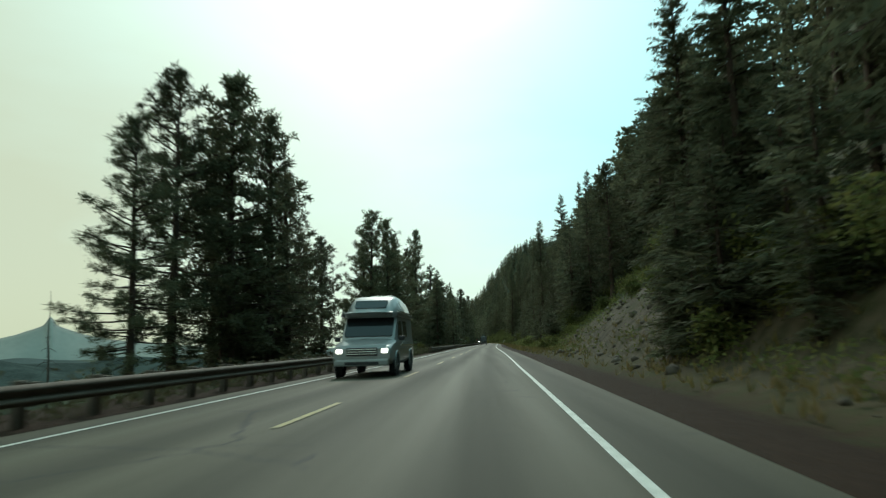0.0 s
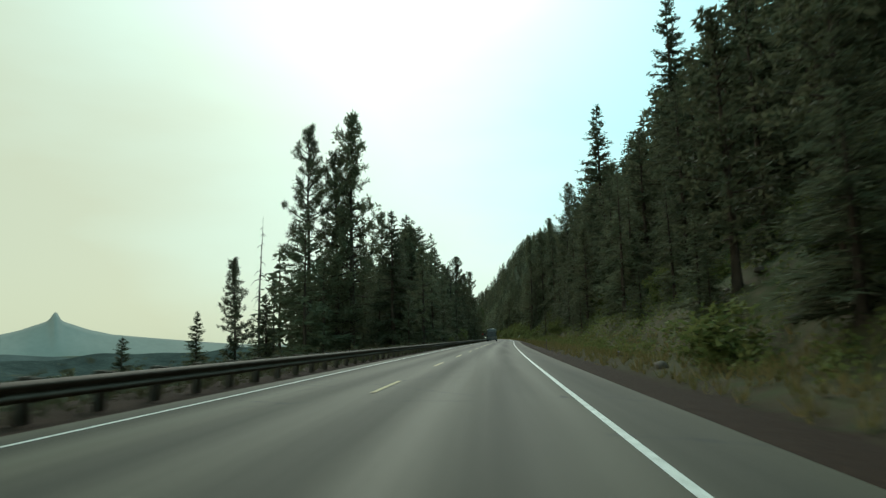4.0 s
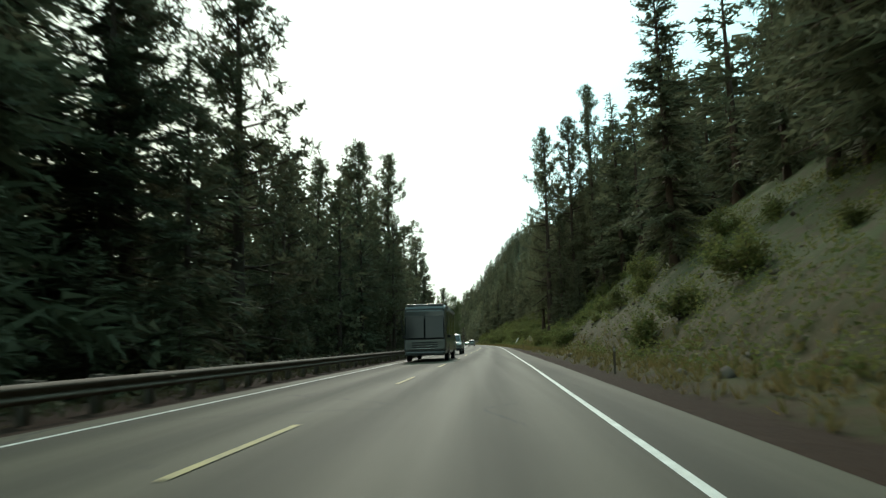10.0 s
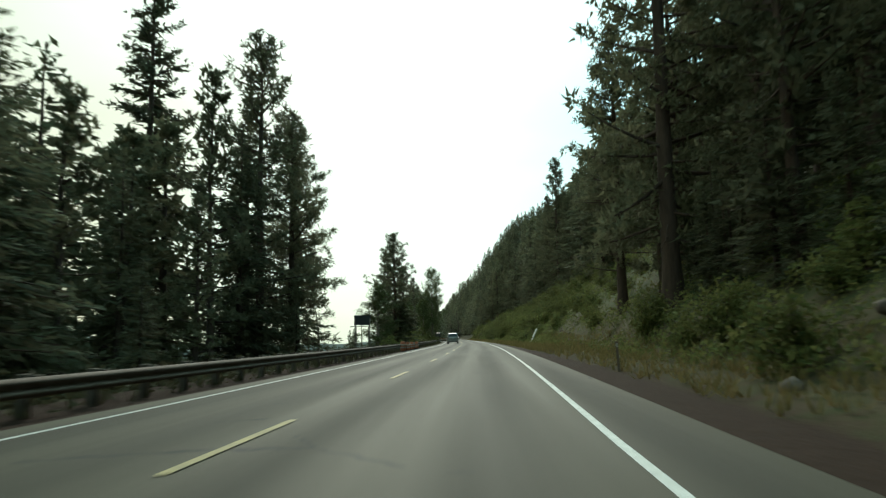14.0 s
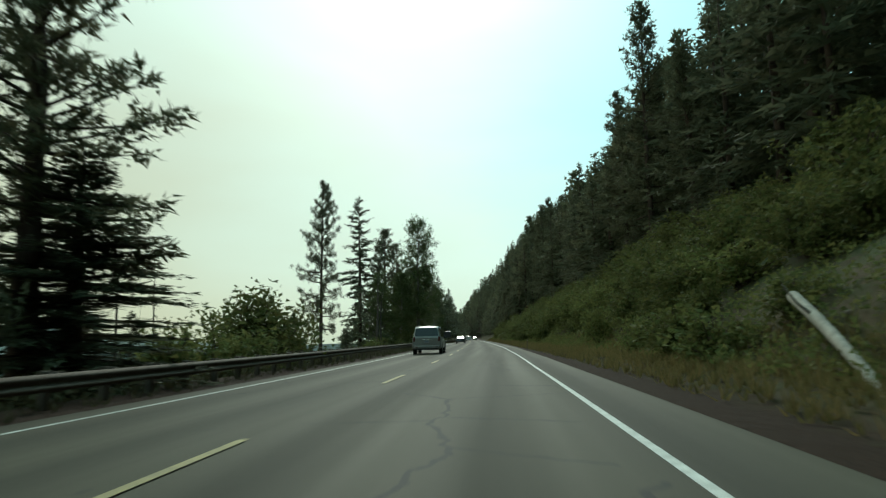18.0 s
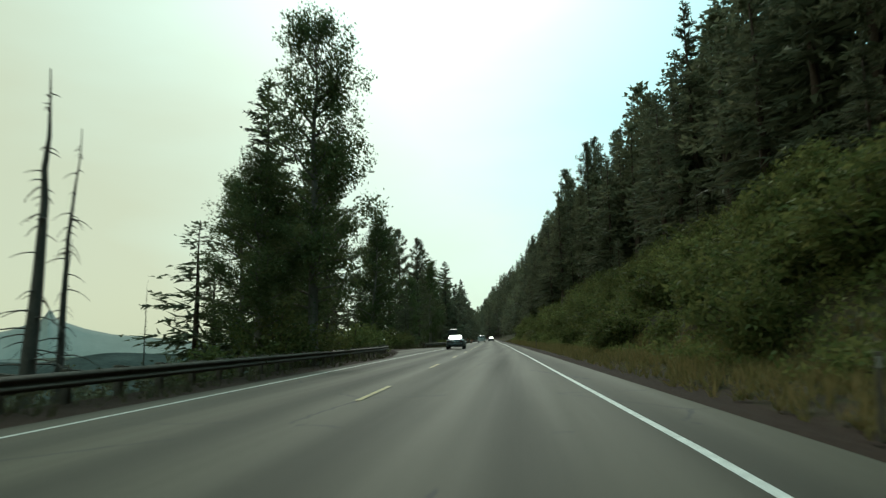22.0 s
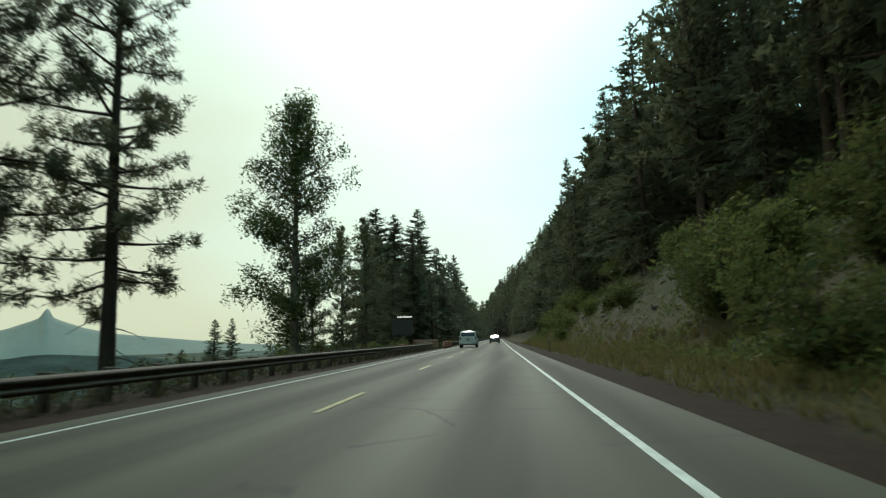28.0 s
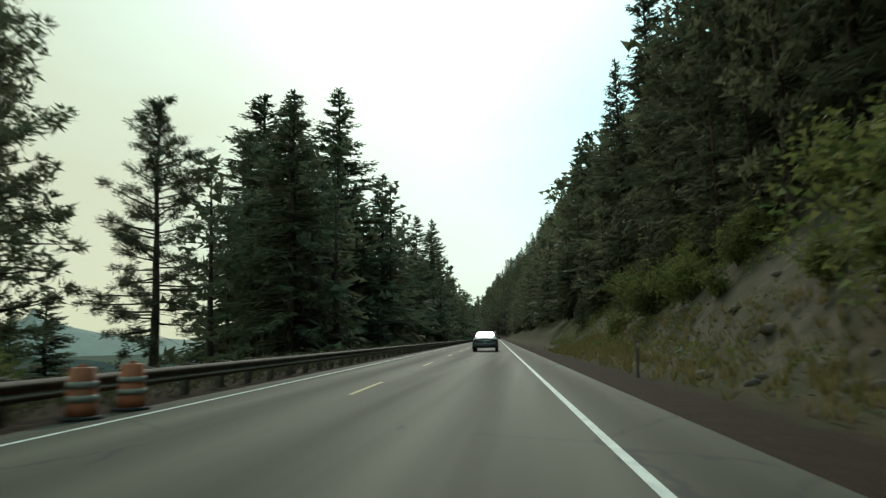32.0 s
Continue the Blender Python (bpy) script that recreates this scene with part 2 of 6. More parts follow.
def road_material():
    """Worn asphalt: aggregate grain, paler wheel paths and darker oil strips along the lanes, patches and hairline cracks."""
    m = bpy.data.materials.new("asphalt")
    m.use_nodes = True
    nt = m.node_tree
    p = nt.nodes["Principled BSDF"]
    p.inputs["Roughness"].default_value, p.inputs["Specular IOR Level"].default_value = 0.8, 0.2
    tc = nt.nodes.new("ShaderNodeTexCoord")
    lane = nt.nodes.new("ShaderNodeAttribute")
    lane.attribute_name = "across"

    def noise_node(scale, detail, stretch):
        mp = nt.nodes.new("ShaderNodeMapping")
        mp.inputs["Scale"].default_value = stretch
        nt.links.new(tc.outputs["Object"], mp.inputs[0])
        n = nt.nodes.new("ShaderNodeTexNoise")
        n.inputs["Scale"].default_value, n.inputs["Detail"].default_value = scale, detail
        nt.links.new(mp.outputs[0], n.inputs["Vector"])
        return n.outputs[0]

    def calc(op, a, b=None, c=None):
        x = nt.nodes.new("ShaderNodeMath")
        x.operation = op
        for i, v in enumerate((a, b, c)):
            if v is None:
                continue
            if isinstance(v, (int, float)):
                x.inputs[i].default_value = v
            else:
                nt.links.new(v, x.inputs[i])
        return x.outputs[0]

    grain = noise_node(70, 3, (1, 1, 1))
    patch = noise_node(0.35, 4, (1, 0.25, 1))
    streak = noise_node(1.6, 3, (1, 0.02, 1))
    # two wheel paths a lane: a wave across the lane
    wave = calc("COSINE", calc("MULTIPLY", calc("ADD", lane.outputs["Fac"], calc("MULTIPLY", patch, 0.25)), 2 * math.pi / 1.8))
    v = calc("ADD", calc("MULTIPLY", wave, 0.2), calc("MULTIPLY", calc("SUBTRACT", streak, 0.5), 0.55))
    v = calc("ADD", v, calc("MULTIPLY", calc("SUBTRACT", patch, 0.5), 0.5))
    v = calc("ADD", v, calc("MULTIPLY", calc("SUBTRACT", grain, 0.5), 0.7))
    v = calc("ADD", v, 0.5)
    ramp = nt.nodes.new("ShaderNodeMix")
    ramp.data_type = "RGBA"
    ramp.inputs["A"].default_value, ramp.inputs["B"].default_value = (0.02, 0.0195, 0.0135, 1), (0.07, 0.064, 0.04, 1)
    nt.links.new(v, ramp.inputs["Factor"])
    vor = nt.nodes.new("ShaderNodeTexVoronoi")
    vor.feature = "DISTANCE_TO_EDGE"
    vor.inputs["Scale"].default_value = 0.28
    wp = nt.nodes.new("ShaderNodeMix")
    wp.data_type = "VECTOR"
    wp.inputs["Factor"].default_value = 0.22
    nz = nt.nodes.new("ShaderNodeTexNoise")
    nz.inputs["Scale"].default_value = 2.5
    nt.links.new(tc.outputs["Object"], nz.inputs["Vector"])
    nt.links.new(tc.outputs["Object"], wp.inputs["A"])
    nt.links.new(nz.outputs["Color"], wp.inputs["B"])
    nt.links.new(wp.outputs["Result"], vor.inputs["Vector"])
    crack = calc("MULTIPLY", calc("LESS_THAN", vor.outputs["Distance"], 0.006), calc("GREATER_THAN", patch, 0.52))
    dark = nt.nodes.new("ShaderNodeMix")
    dark.data_type = "RGBA"
    nt.links.new(ramp.outputs["Result"], dark.inputs["A"])
    dark.inputs["B"].default_value = (0.02, 0.02, 0.018, 1)
    nt.links.new(crack, dark.inputs["Factor"])
    nt.links.new(dark.outputs["Result"], p.inputs["Base Color"])
    gloss = calc("ADD", calc("MULTIPLY", wave, -0.035), calc("MULTIPLY", calc("SUBTRACT", 0.5, streak), 0.2))
    nt.links.new(calc("ADD", gloss, 0.76), p.inputs["Roughness"])
    p.inputs["Specular IOR Level"].default_value = 0.22
    b = nt.nodes.new("ShaderNodeBump")
    b.inputs["Strength"].default_value, b.inputs["Distance"].default_value = 0.35, 0.006
    nt.links.new(grain, b.inputs["Height"])
    nt.links.new(b.outputs[0], p.inputs["Normal"])
    return m


EARTH, ASPHALT = ground_material(), road_material()
WHITE_PAINT = material("white_road_paint", (0.72, 0.72, 0.68), 0.7, var=0.3, scale=6, fine=60, bump=0.15, tint=(0.32, 0.32, 0.29))
YELLOW_PAINT = material("yellow_road_paint", (0.4, 0.32, 0.14), 0.7, var=0.3, scale=5, fine=50, bump=0.15, tint=(0.2, 0.175, 0.1))
BARK = material("bark", (0.075, 0.052, 0.038), 0.95, var=0.4, scale=2.5, fine=16, bump=0.9, dist=0.05, stretch=(1, 1, 0.25), tint=(0.028, 0.02, 0.016), rnd=0.2)
BARK_PALE = material("grey_bark", (0.16, 0.145, 0.12), 0.95, var=0.4, scale=2.5, fine=18, bump=0.7, dist=0.03, stretch=(1, 1, 0.3), tint=(0.07, 0.06, 0.05), rnd=0.2)
DEADWOOD = material("weathered_deadwood", (0.1, 0.085, 0.07), 0.95, var=0.4, scale=3, fine=20, bump=0.6, stretch=(1, 1, 0.2), rnd=0.2)
PINE = foliage("pine_needles", (0.084, 0.09, 0.054), (0.118, 0.12, 0.07), 0.42)
FIR = foliage("fir_needles", (0.076, 0.086, 0.054), (0.108, 0.114, 0.068), 0.42)
LEAF = foliage("broad_leaves", (0.06, 0.085, 0.035), (0.1, 0.115, 0.045), 0.35)
SHRUB = foliage("shrub_leaves", (0.072, 0.096, 0.03), (0.15, 0.15, 0.052), 0.42)
GRASS = foliage("verge_grass", (0.095, 0.09, 0.032), (0.18, 0.135, 0.06), 0.4)
STEEL = material("galvanised_steel", (0.15, 0.138, 0.115), 0.7, 0.25, var=0.25, scale=3, fine=30, bump=0.15, tint=(0.075, 0.062, 0.046))
RUSTED = material("weathering_steel", (0.12, 0.094, 0.07), 0.75, 0.15, var=0.3, scale=2.5, fine=26, bump=0.2, tint=(0.07, 0.05, 0.036))
WEED = foliage("dry_weeds", (0.05, 0.052, 0.026), (0.085, 0.075, 0.042), 0.3)
TIMBER = material("weathered_timber", (0.13, 0.1, 0.075), 0.9, var=0.4, scale=4, fine=30, bump=0.5, stretch=(1, 1, 0.2), rnd=0.2)
STONE = material("broken_stone", (0.13, 0.108, 0.088), 0.95, var=0.35, scale=3, fine=20, bump=0.7, rnd=0.25)


# ---------------------------------------------------------------- mesh helpers
def fast_mesh(name, V, quads=None, tris=None, mat=None, smooth=False):
    """A mesh from arrays of vertices and of quads or triangles."""
    me = bpy.data.meshes.new(name)
    V = np.asarray(V, np.float32).reshape(-1, 3)
    loops, starts, totals = [], [], []
    at = 0
    for f, k in ((quads, 4), (tris, 3)):
        if f is None or len(f) == 0:
            continue
        f = np.asarray(f, np.int32).reshape(-1, k)
        loops.append(f.ravel())
        starts.append(at + np.arange(len(f), dtype=np.int32) * k)
        totals.append(np.full(len(f), k, np.int32))
        at += f.size
    loops, starts, totals = np.concatenate(loops), np.concatenate(starts), np.concatenate(totals)
    me.vertices.add(len(V))
    me.vertices.foreach_set("co", V.ravel())
    me.loops.add(len(loops))
    me.loops.foreach_set("vertex_index", loops)
    me.polygons.add(len(starts))
    me.polygons.foreach_set("loop_start", starts)
    me.polygons.foreach_set("loop_total", totals)
    if smooth:
        me.polygons.foreach_set("use_smooth", np.ones(len(starts), bool))
    me.update(calc_edges=True)
    if mat:
        me.materials.append(mat)
    return me


def bm_mesh(name, bm, mat, smooth=False):
    me = bpy.data.meshes.new(name)
    bm.to_mesh(me)
    bm.free()
    me.materials.append(mat)
    if smooth:
        me.polygons.foreach_set("use_smooth", np.ones(len(me.polygons), bool))
    return me


def part(name, data, parent, label="", m=None):
    """Links a mesh as one part under a thing or under a part."""
    ob = new(name, data)
    ob.parent = parent
    if m is not None:
        ob.matrix_basis = m
    if label:
        ob["label"] = label
    return ob


def box(sx, sy, sz, bevel=0.0, at=(0, 0, 0), seg=2):
    bm = bmesh.new()
    bmesh.ops.create_cube(bm, size=1, matrix=Matrix.Translation(at) @ Matrix.Diagonal((sx, sy, sz, 1)))
    if bevel:
        bmesh.ops.bevel(bm, geom=bm.edges[:], offset=bevel, segments=seg, affect="EDGES", profile=0.6)
    return bm


def tube(points, radii, sides=8):
    """A tapered tube along points; returns vertices and quads."""
    P, R = np.asarray(points, float), np.asarray(radii, float)
    T = np.gradient(P, axis=0)
    T /= np.linalg.norm(T, axis=1, keepdims=True) + 1e-9
    ref = np.where(np.abs(T[:, 2:3]) > 0.9, np.array([[1.0, 0, 0]]), np.array([[0, 0, 1.0]]))
    A = np.cross(T, ref)
    A /= np.linalg.norm(A, axis=1, keepdims=True) + 1e-9
    B = np.cross(T, A)
    ang = np.arange(sides) * 2 * math.pi / sides
    V = P[:, None] + R[:, None, None] * (np.cos(ang)[None, :, None] * A[:, None] + np.sin(ang)[None, :, None] * B[:, None])
    n = len(P)
    i, j = np.meshgrid(np.arange(n - 1), np.arange(sides), indexing="ij")
    a, b = i * sides + j, i * sides + (j + 1) % sides
    Q = np.stack([a, b, b + sides, a + sides], -1).reshape(-1, 4)
    return V.reshape(-1, 3), Q


def joined(pieces):
    """Joins (vertices, faces) pairs."""
    V, F, at = [], [], 0
    for v, f in pieces:
        V.append(v)
        F.append(np.asarray(f) + at)
        at += len(v)
    return np.concatenate(V), np.concatenate(F)


# ---------------------------------------------------------------- alignment of the road
WAY_Y = [-200, 0, 23, 46, 69, 93, 117, 141, 165, 189, 212, 235, 258, 279, 300, 321, 341, 360, 378, 396, 413, 429, 445, 461, 478, 495, 512, 529, 547, 565, 583, 602, 620, 639, 700, 900, 1050, 1250, 1500, 1900, 5200]
WAY_X = [-5.1, 0.07, 0.66, 1.15, 1.51, 1.82, 2.22, 2.75, 3.45, 4.27, 5.09, 5.84, 6.49, 7.12, 7.79, 8.47, 9.0, 9.31, 9.44, 9.44, 9.36, 9.17, 8.82, 8.37, 7.89, 7.43, 7.0, 6.5, 5.88, 5.17, 4.45, 3.75, 3.05, 2.34, 0.04, -7.5, -12.5, -14.0, 2.0, 60.0, 60.0]
SMOOTH_Y = np.arange(-200, 5200, 2.0)
SMOOTH_X = np.convolve(np.pad(np.interp(SMOOTH_Y, WAY_Y, WAY_X), 8, mode="edge"), np.ones(17) / 17, mode="valid")


def way(y):
    """The line that the drive follows."""
    return np.interp(y, SMOOTH_Y, SMOOTH_X)


def right_line(y):
    return way(y) + np.interp(y, [0, 30, 76, 148, 196, 242, 265, 307, 328, 385, 420, 452, 468, 502, 519, 572, 609, 646], [1.1, 1.06, 1.27, 1.33, 1.23, 1.47, 1.53, 1.35, 1.23, 1.48, 1.47, 1.7, 1.84, 1.62, 1.42, 1.34, 1.2, 1.08])


def centre_line(y):
    return way(y) + np.interp(y, [0, 50, 76, 148, 219, 275, 307, 403, 442, 465, 502, 590, 646], [-2.8, -2.7, -2.55, -2.42, -2.75, -2.45, -2.58, -2.66, -2.42, -2.4, -2.55, -2.68, -2.78])


def left_line(y):
    return way(y) + np.interp(y, [0, 30, 76, 148, 172, 265, 307, 328, 385, 403, 436, 502, 519, 572, 590, 646], [-5.75, -5.6, -5.45, -5.6, -5.9, -5.72, -5.85, -5.8, -6.35, -6.3, -6.05, -6.3, -6.35, -5.75, -5.55, -5.5])


def rail_line(y):
    return way(y) + np.interp(y, [-30, 60, 150, 220, 310, 400, 450, 490, 512, 525, 531, 537, 542, 549, 575, 640, 700, 1000], [-6.8, -6.75, -6.75, -7.1, -6.95, -7.7, -8.3, -8.6, -9.0, -10.5, -11.8, -13.2, -14.2, -9.4, -7.7, -6.75, -6.7, -6.8])


def left_edge(y):
    """The asphalt's edge, which widens into a lay-by."""
    return left_line(y) - 0.75 - np.interp(y, [505, 515, 525, 537, 543, 550, 556], [0, 1.1, 2.5, 5.1, 5.3, 1.6, 0])


def right_edge(y):
    return right_line(y) + 1.22


def cut(y):
    """How bare and steep the bank is along the road, 0 to 1."""
    return np.interp(y, [0, 12, 24, 30, 50, 62, 74, 240, 285, 325, 340, 378, 390, 415, 432, 596, 612, 668, 690], [0.2, 0.45, 0.5, 0.9, 0.9, 0.55, 0.1, 0, 0.4, 0.48, 0, 0, 0.2, 0.15, 0.05, 0.05, 0.7, 0.7, 0.1])


def terrain(x, y):
    """The height of the ground."""
    x, y = np.asarray(x, float), np.asarray(y, float)
    r = x - way(y)
    foot = 6.6 - 0.9 * cut(y)
    up = np.clip(r - foot, 0, None)
    steep = 0.74 + 0.14 * cut(y)
    bank = np.minimum(up, 9) * steep * np.clip(up / 2, 0.35, 1) + np.clip(up - 9, 0, None) * 0.7
    bank = np.where(bank > 55, 55 + (bank - 55) * 0.25, bank)
    ditch = -0.28 * np.exp(-(((r - 4.6) / 0.9) ** 2))
    down = np.clip(-r - np.interp(y, [505, 525, 537, 545, 560], [9.0, 11.6, 14.6, 14.6, 9.0]), 0, None)
    fall = -0.3 * np.clip(down, 0, 40) - 0.14 * np.clip(down - 40, 0, 200)
    far = np.clip((np.abs(r) - 300) / 600, 0, 1)
    rough = 0.5 * np.sin(x * 0.31 + 1.3 * np.sin(y * 0.17)) * np.sin(y * 0.23 + x * 0.11) + 0.25 * np.sin(x * 0.9 + y * 0.7) * np.sin(y * 0.83)
    rough = rough * np.clip((np.abs(r + 1.5) - 8.5) / 6, 0, 1)
    beyond = np.clip((y - 1110) / 330, 0, 1) * np.interp(x, [-400, -110, -50, -14, 42, 120, 400], [0, 6, 26, 70, 108, 140, 160])
    return -0.035 + bank + ditch + fall + rough * (1 + 2 * far) + beyond


def strip(name, xs_at, ys, z, mat, attr=None):
    """A ribbon along the road through the lateral lines that xs_at(y) gives."""
    X = np.stack([np.asarray(xs_at(y), float) for y in ys])
    n, k = X.shape
    Y = np.repeat(np.asarray(ys)[:, None], k, 1)
    Z = z(X, Y) if callable(z) else np.full_like(X, z)
    i, j = np.meshgrid(np.arange(n - 1), np.arange(k - 1), indexing="ij")
    a = i * k + j
    me = fast_mesh(name, np.stack([X, Y, Z], -1), quads=np.stack([a, a + 1, a + 1 + k, a + k], -1), mat=mat, smooth=True)
    if attr:
        lay = me.attributes.new(attr[0], "FLOAT", "POINT")
        lay.data.foreach_set("value", attr[1](X, Y).astype(np.float32).ravel())
    return new(name, me)


def build_ground():
    right = np.concatenate([np.arange(-9, 30, 0.6), np.arange(30, 90, 3), [95, 110, 140, 190, 260, 380, 600, 1000, 1800, 3000, 4600]])
    left = -np.concatenate([[9.6, 10.4, 11.5, 13], np.arange(15, 60, 3), [65, 80, 100, 140, 200, 300, 450, 700, 1100, 1700, 2600, 3600, 4600]])[::-1]
    rr = np.concatenate([left, right])
    ys = np.concatenate([[-400, -200, -100, -60], np.arange(-40, 700, 1.5), np.arange(700, 1000, 6), np.arange(1000, 1800, 40), [1900, 2200, 2700, 3400, 4200, 5200]])
    g = strip("ground", lambda y: way(y) + rr, ys, terrain, EARTH, ("away", lambda X, Y: np.where(X > way(Y), X - right_edge(Y), np.where(left_edge(Y) - X < 20, 0.45, 1.0) * (left_edge(Y) - X))))
    lay = g.data.attributes.new("cut", "FLOAT", "POINT")
    V = np.empty(len(g.data.vertices) * 3, np.float32)
    g.data.vertices.foreach_get("co", V)
    V = V.reshape(-1, 3)
    r = V[:, 0] - way(V[:, 1])
    lay.data.foreach_set("value", (cut(V[:, 1]) * np.clip((r - 5.2) / 1.5, 0, 1) * np.clip((19 - r) / 4, 0, 1)).astype(np.float32))
    tagged(g, "red-brown verge and wooded mountainside earth beside the highway", "ground", kind="structure")


def crown(X, Y):
    return -0.018 * np.minimum(np.abs(X - centre_line(Y)), 4.1) + 0.06


def build_road():
    ys = np.concatenate([np.arange(-60, 760, 2.0), np.arange(760, 1125, 10.0)])
    rd = strip("road", lambda y: np.linspace(left_edge(y), right_edge(y), 11), ys, crown, ASPHALT, ("across", lambda X, Y: X - centre_line(Y)))
    tagged(rd, "worn grey two-lane asphalt highway with pale wheel paths", "road", kind="structure")
    sk = strip("road_edge", lambda y: [right_edge(y), right_edge(y) + 0.12, right_edge(y) + 0.35], ys, lambda X, Y: np.stack([crown(X[:, 0], Y[:, 0]), crown(X[:, 0], Y[:, 0]) - 0.04, np.full(len(X), -0.12)], 1), ASPHALT, ("across", lambda X, Y: X - centre_line(Y)))
    tagged(sk, "crumbling asphalt edge against the verge", "road edge", kind="structure")
    for name, line, w in (("edge_line_right", right_line, 0.105), ("edge_line_left", left_line, 0.1)):
        ln = strip(name, lambda y, line=line, w=w: [line(y) - w / 2, line(y) + w / 2], ys, lambda X, Y: crown(X, Y) + 0.004, WHITE_PAINT)
        tagged(ln, "worn solid white edge line", "road marking", kind="structure")
    ends = np.interp(np.arange(-3, 100), [-3, 0, 38, 41, 46, 52, 100], [-24.6, 12, 476.3, 514.6, 577.7, 655, 1265])
    root = new("centre_line")
    tagged(root, "broken yellow centre line painted on asphalt", "road marking", kind="structure")
    for e in ends:
        yy = np.array([e - 3.5, e - 1.7, e])
        d = strip("dash", lambda y: [centre_line(y) - 0.055, centre_line(y) + 0.055], yy, lambda X, Y: crown(X, Y) + 0.005, YELLOW_PAINT)
        d.parent = root


build_ground()
build_road()


# ---------------------------------------------------------------- trees and shrubs
def unit(v):
    return v / (np.linalg.norm(v, axis=-1, keepdims=True) + 1e-9)


def blades(rng, centres, ways, k, length, width, loose, flat=1.0, scatter=0.0):
    """k pointed blades from each centre, turned about its way; returns vertices and triangles."""
    C = np.repeat(centres, k, 0)
    n = len(C)
    if scatter:
        C = C + rng.normal(0, scatter, (n, 3))
    D = np.repeat(unit(ways), k, 0) + loose * rng.normal(size=(n, 3))
    D[:, 2] *= flat
    D = unit(D)
    S = unit(np.cross(D, rng.normal(size=(n, 3))))
    L = length * rng.uniform(0.6, 1.3, (n, 1))
    W = width * rng.uniform(0.7, 1.3, (n, 1)) / 2
    B = C + D * L * 0.25
    V = np.stack([B - S * W, B + S * W, C + D * L], 1).reshape(-1, 3)
    return V, np.arange(3 * n).reshape(-1, 3)


def leaves(rng, centres, k, size, spread):
    """k pointed leaves round each centre; returns vertices and triangles."""
    C = np.repeat(centres, k, 0)
    n = len(C)
    C = C + rng.normal(size=(n, 3)) * spread
    D = unit(rng.normal(size=(n, 3)))
    S = unit(np.cross(D, rng.normal(size=(n, 3))))
    L = size * rng.uniform(0.6, 1.3, (n, 1))
    V = np.stack([C + S * L * 0.32, C - S * L * 0.32, C + D * L], 1).reshape(-1, 3)
    return V, np.arange(3 * n).reshape(-1, 3)


def trunk_tube(rng, H, r0, bend=0.25, sides=9, top=0.03, rings=12):
    z = np.linspace(-0.6, H, rings)
    u = np.clip(z / H, 0, 1)
    wob = np.cumsum(rng.normal(0, bend / 6, (rings, 2)), 0) * u[:, None]
    flare = 1 + 0.5 * np.exp(-np.clip(z, 0, None) / 0.5)
    P = np.column_stack([wob, z])
    return P, tube(P, np.maximum(r0 * (1 - u) ** 0.85 * flare, top), sides)


def on_trunk(P, z):
    return np.array([np.interp(z, P[:, 2], P[:, 0]), np.interp(z, P[:, 2], P[:, 1]), z])


def bare_twigs(rng, P, H, lo, hi, n, limbs):
    for _ in range(n):
        z, az = H * rng.uniform(lo, hi), rng.uniform(0, 2 * math.pi)
        L = rng.uniform(0.6, 2.3)
        s = np.linspace(0, 1, 4)[:, None]
        limbs.append(tube(on_trunk(P, z) + np.array([math.cos(az), math.sin(az), -0.1]) * L * s - np.array([0, 0, 0.3 * L]) * s**2, np.linspace(0.03, 0.008, 4), 3))


def conifer(rng, kind, q, open_=False):
    """A pine or fir, 20 m high: trunk, limbs and needles; q: how fine it is; open_: airy, with separate tufts."""
    return (pine_tree if kind == "pine" else fir_tree)(rng, q, open_)


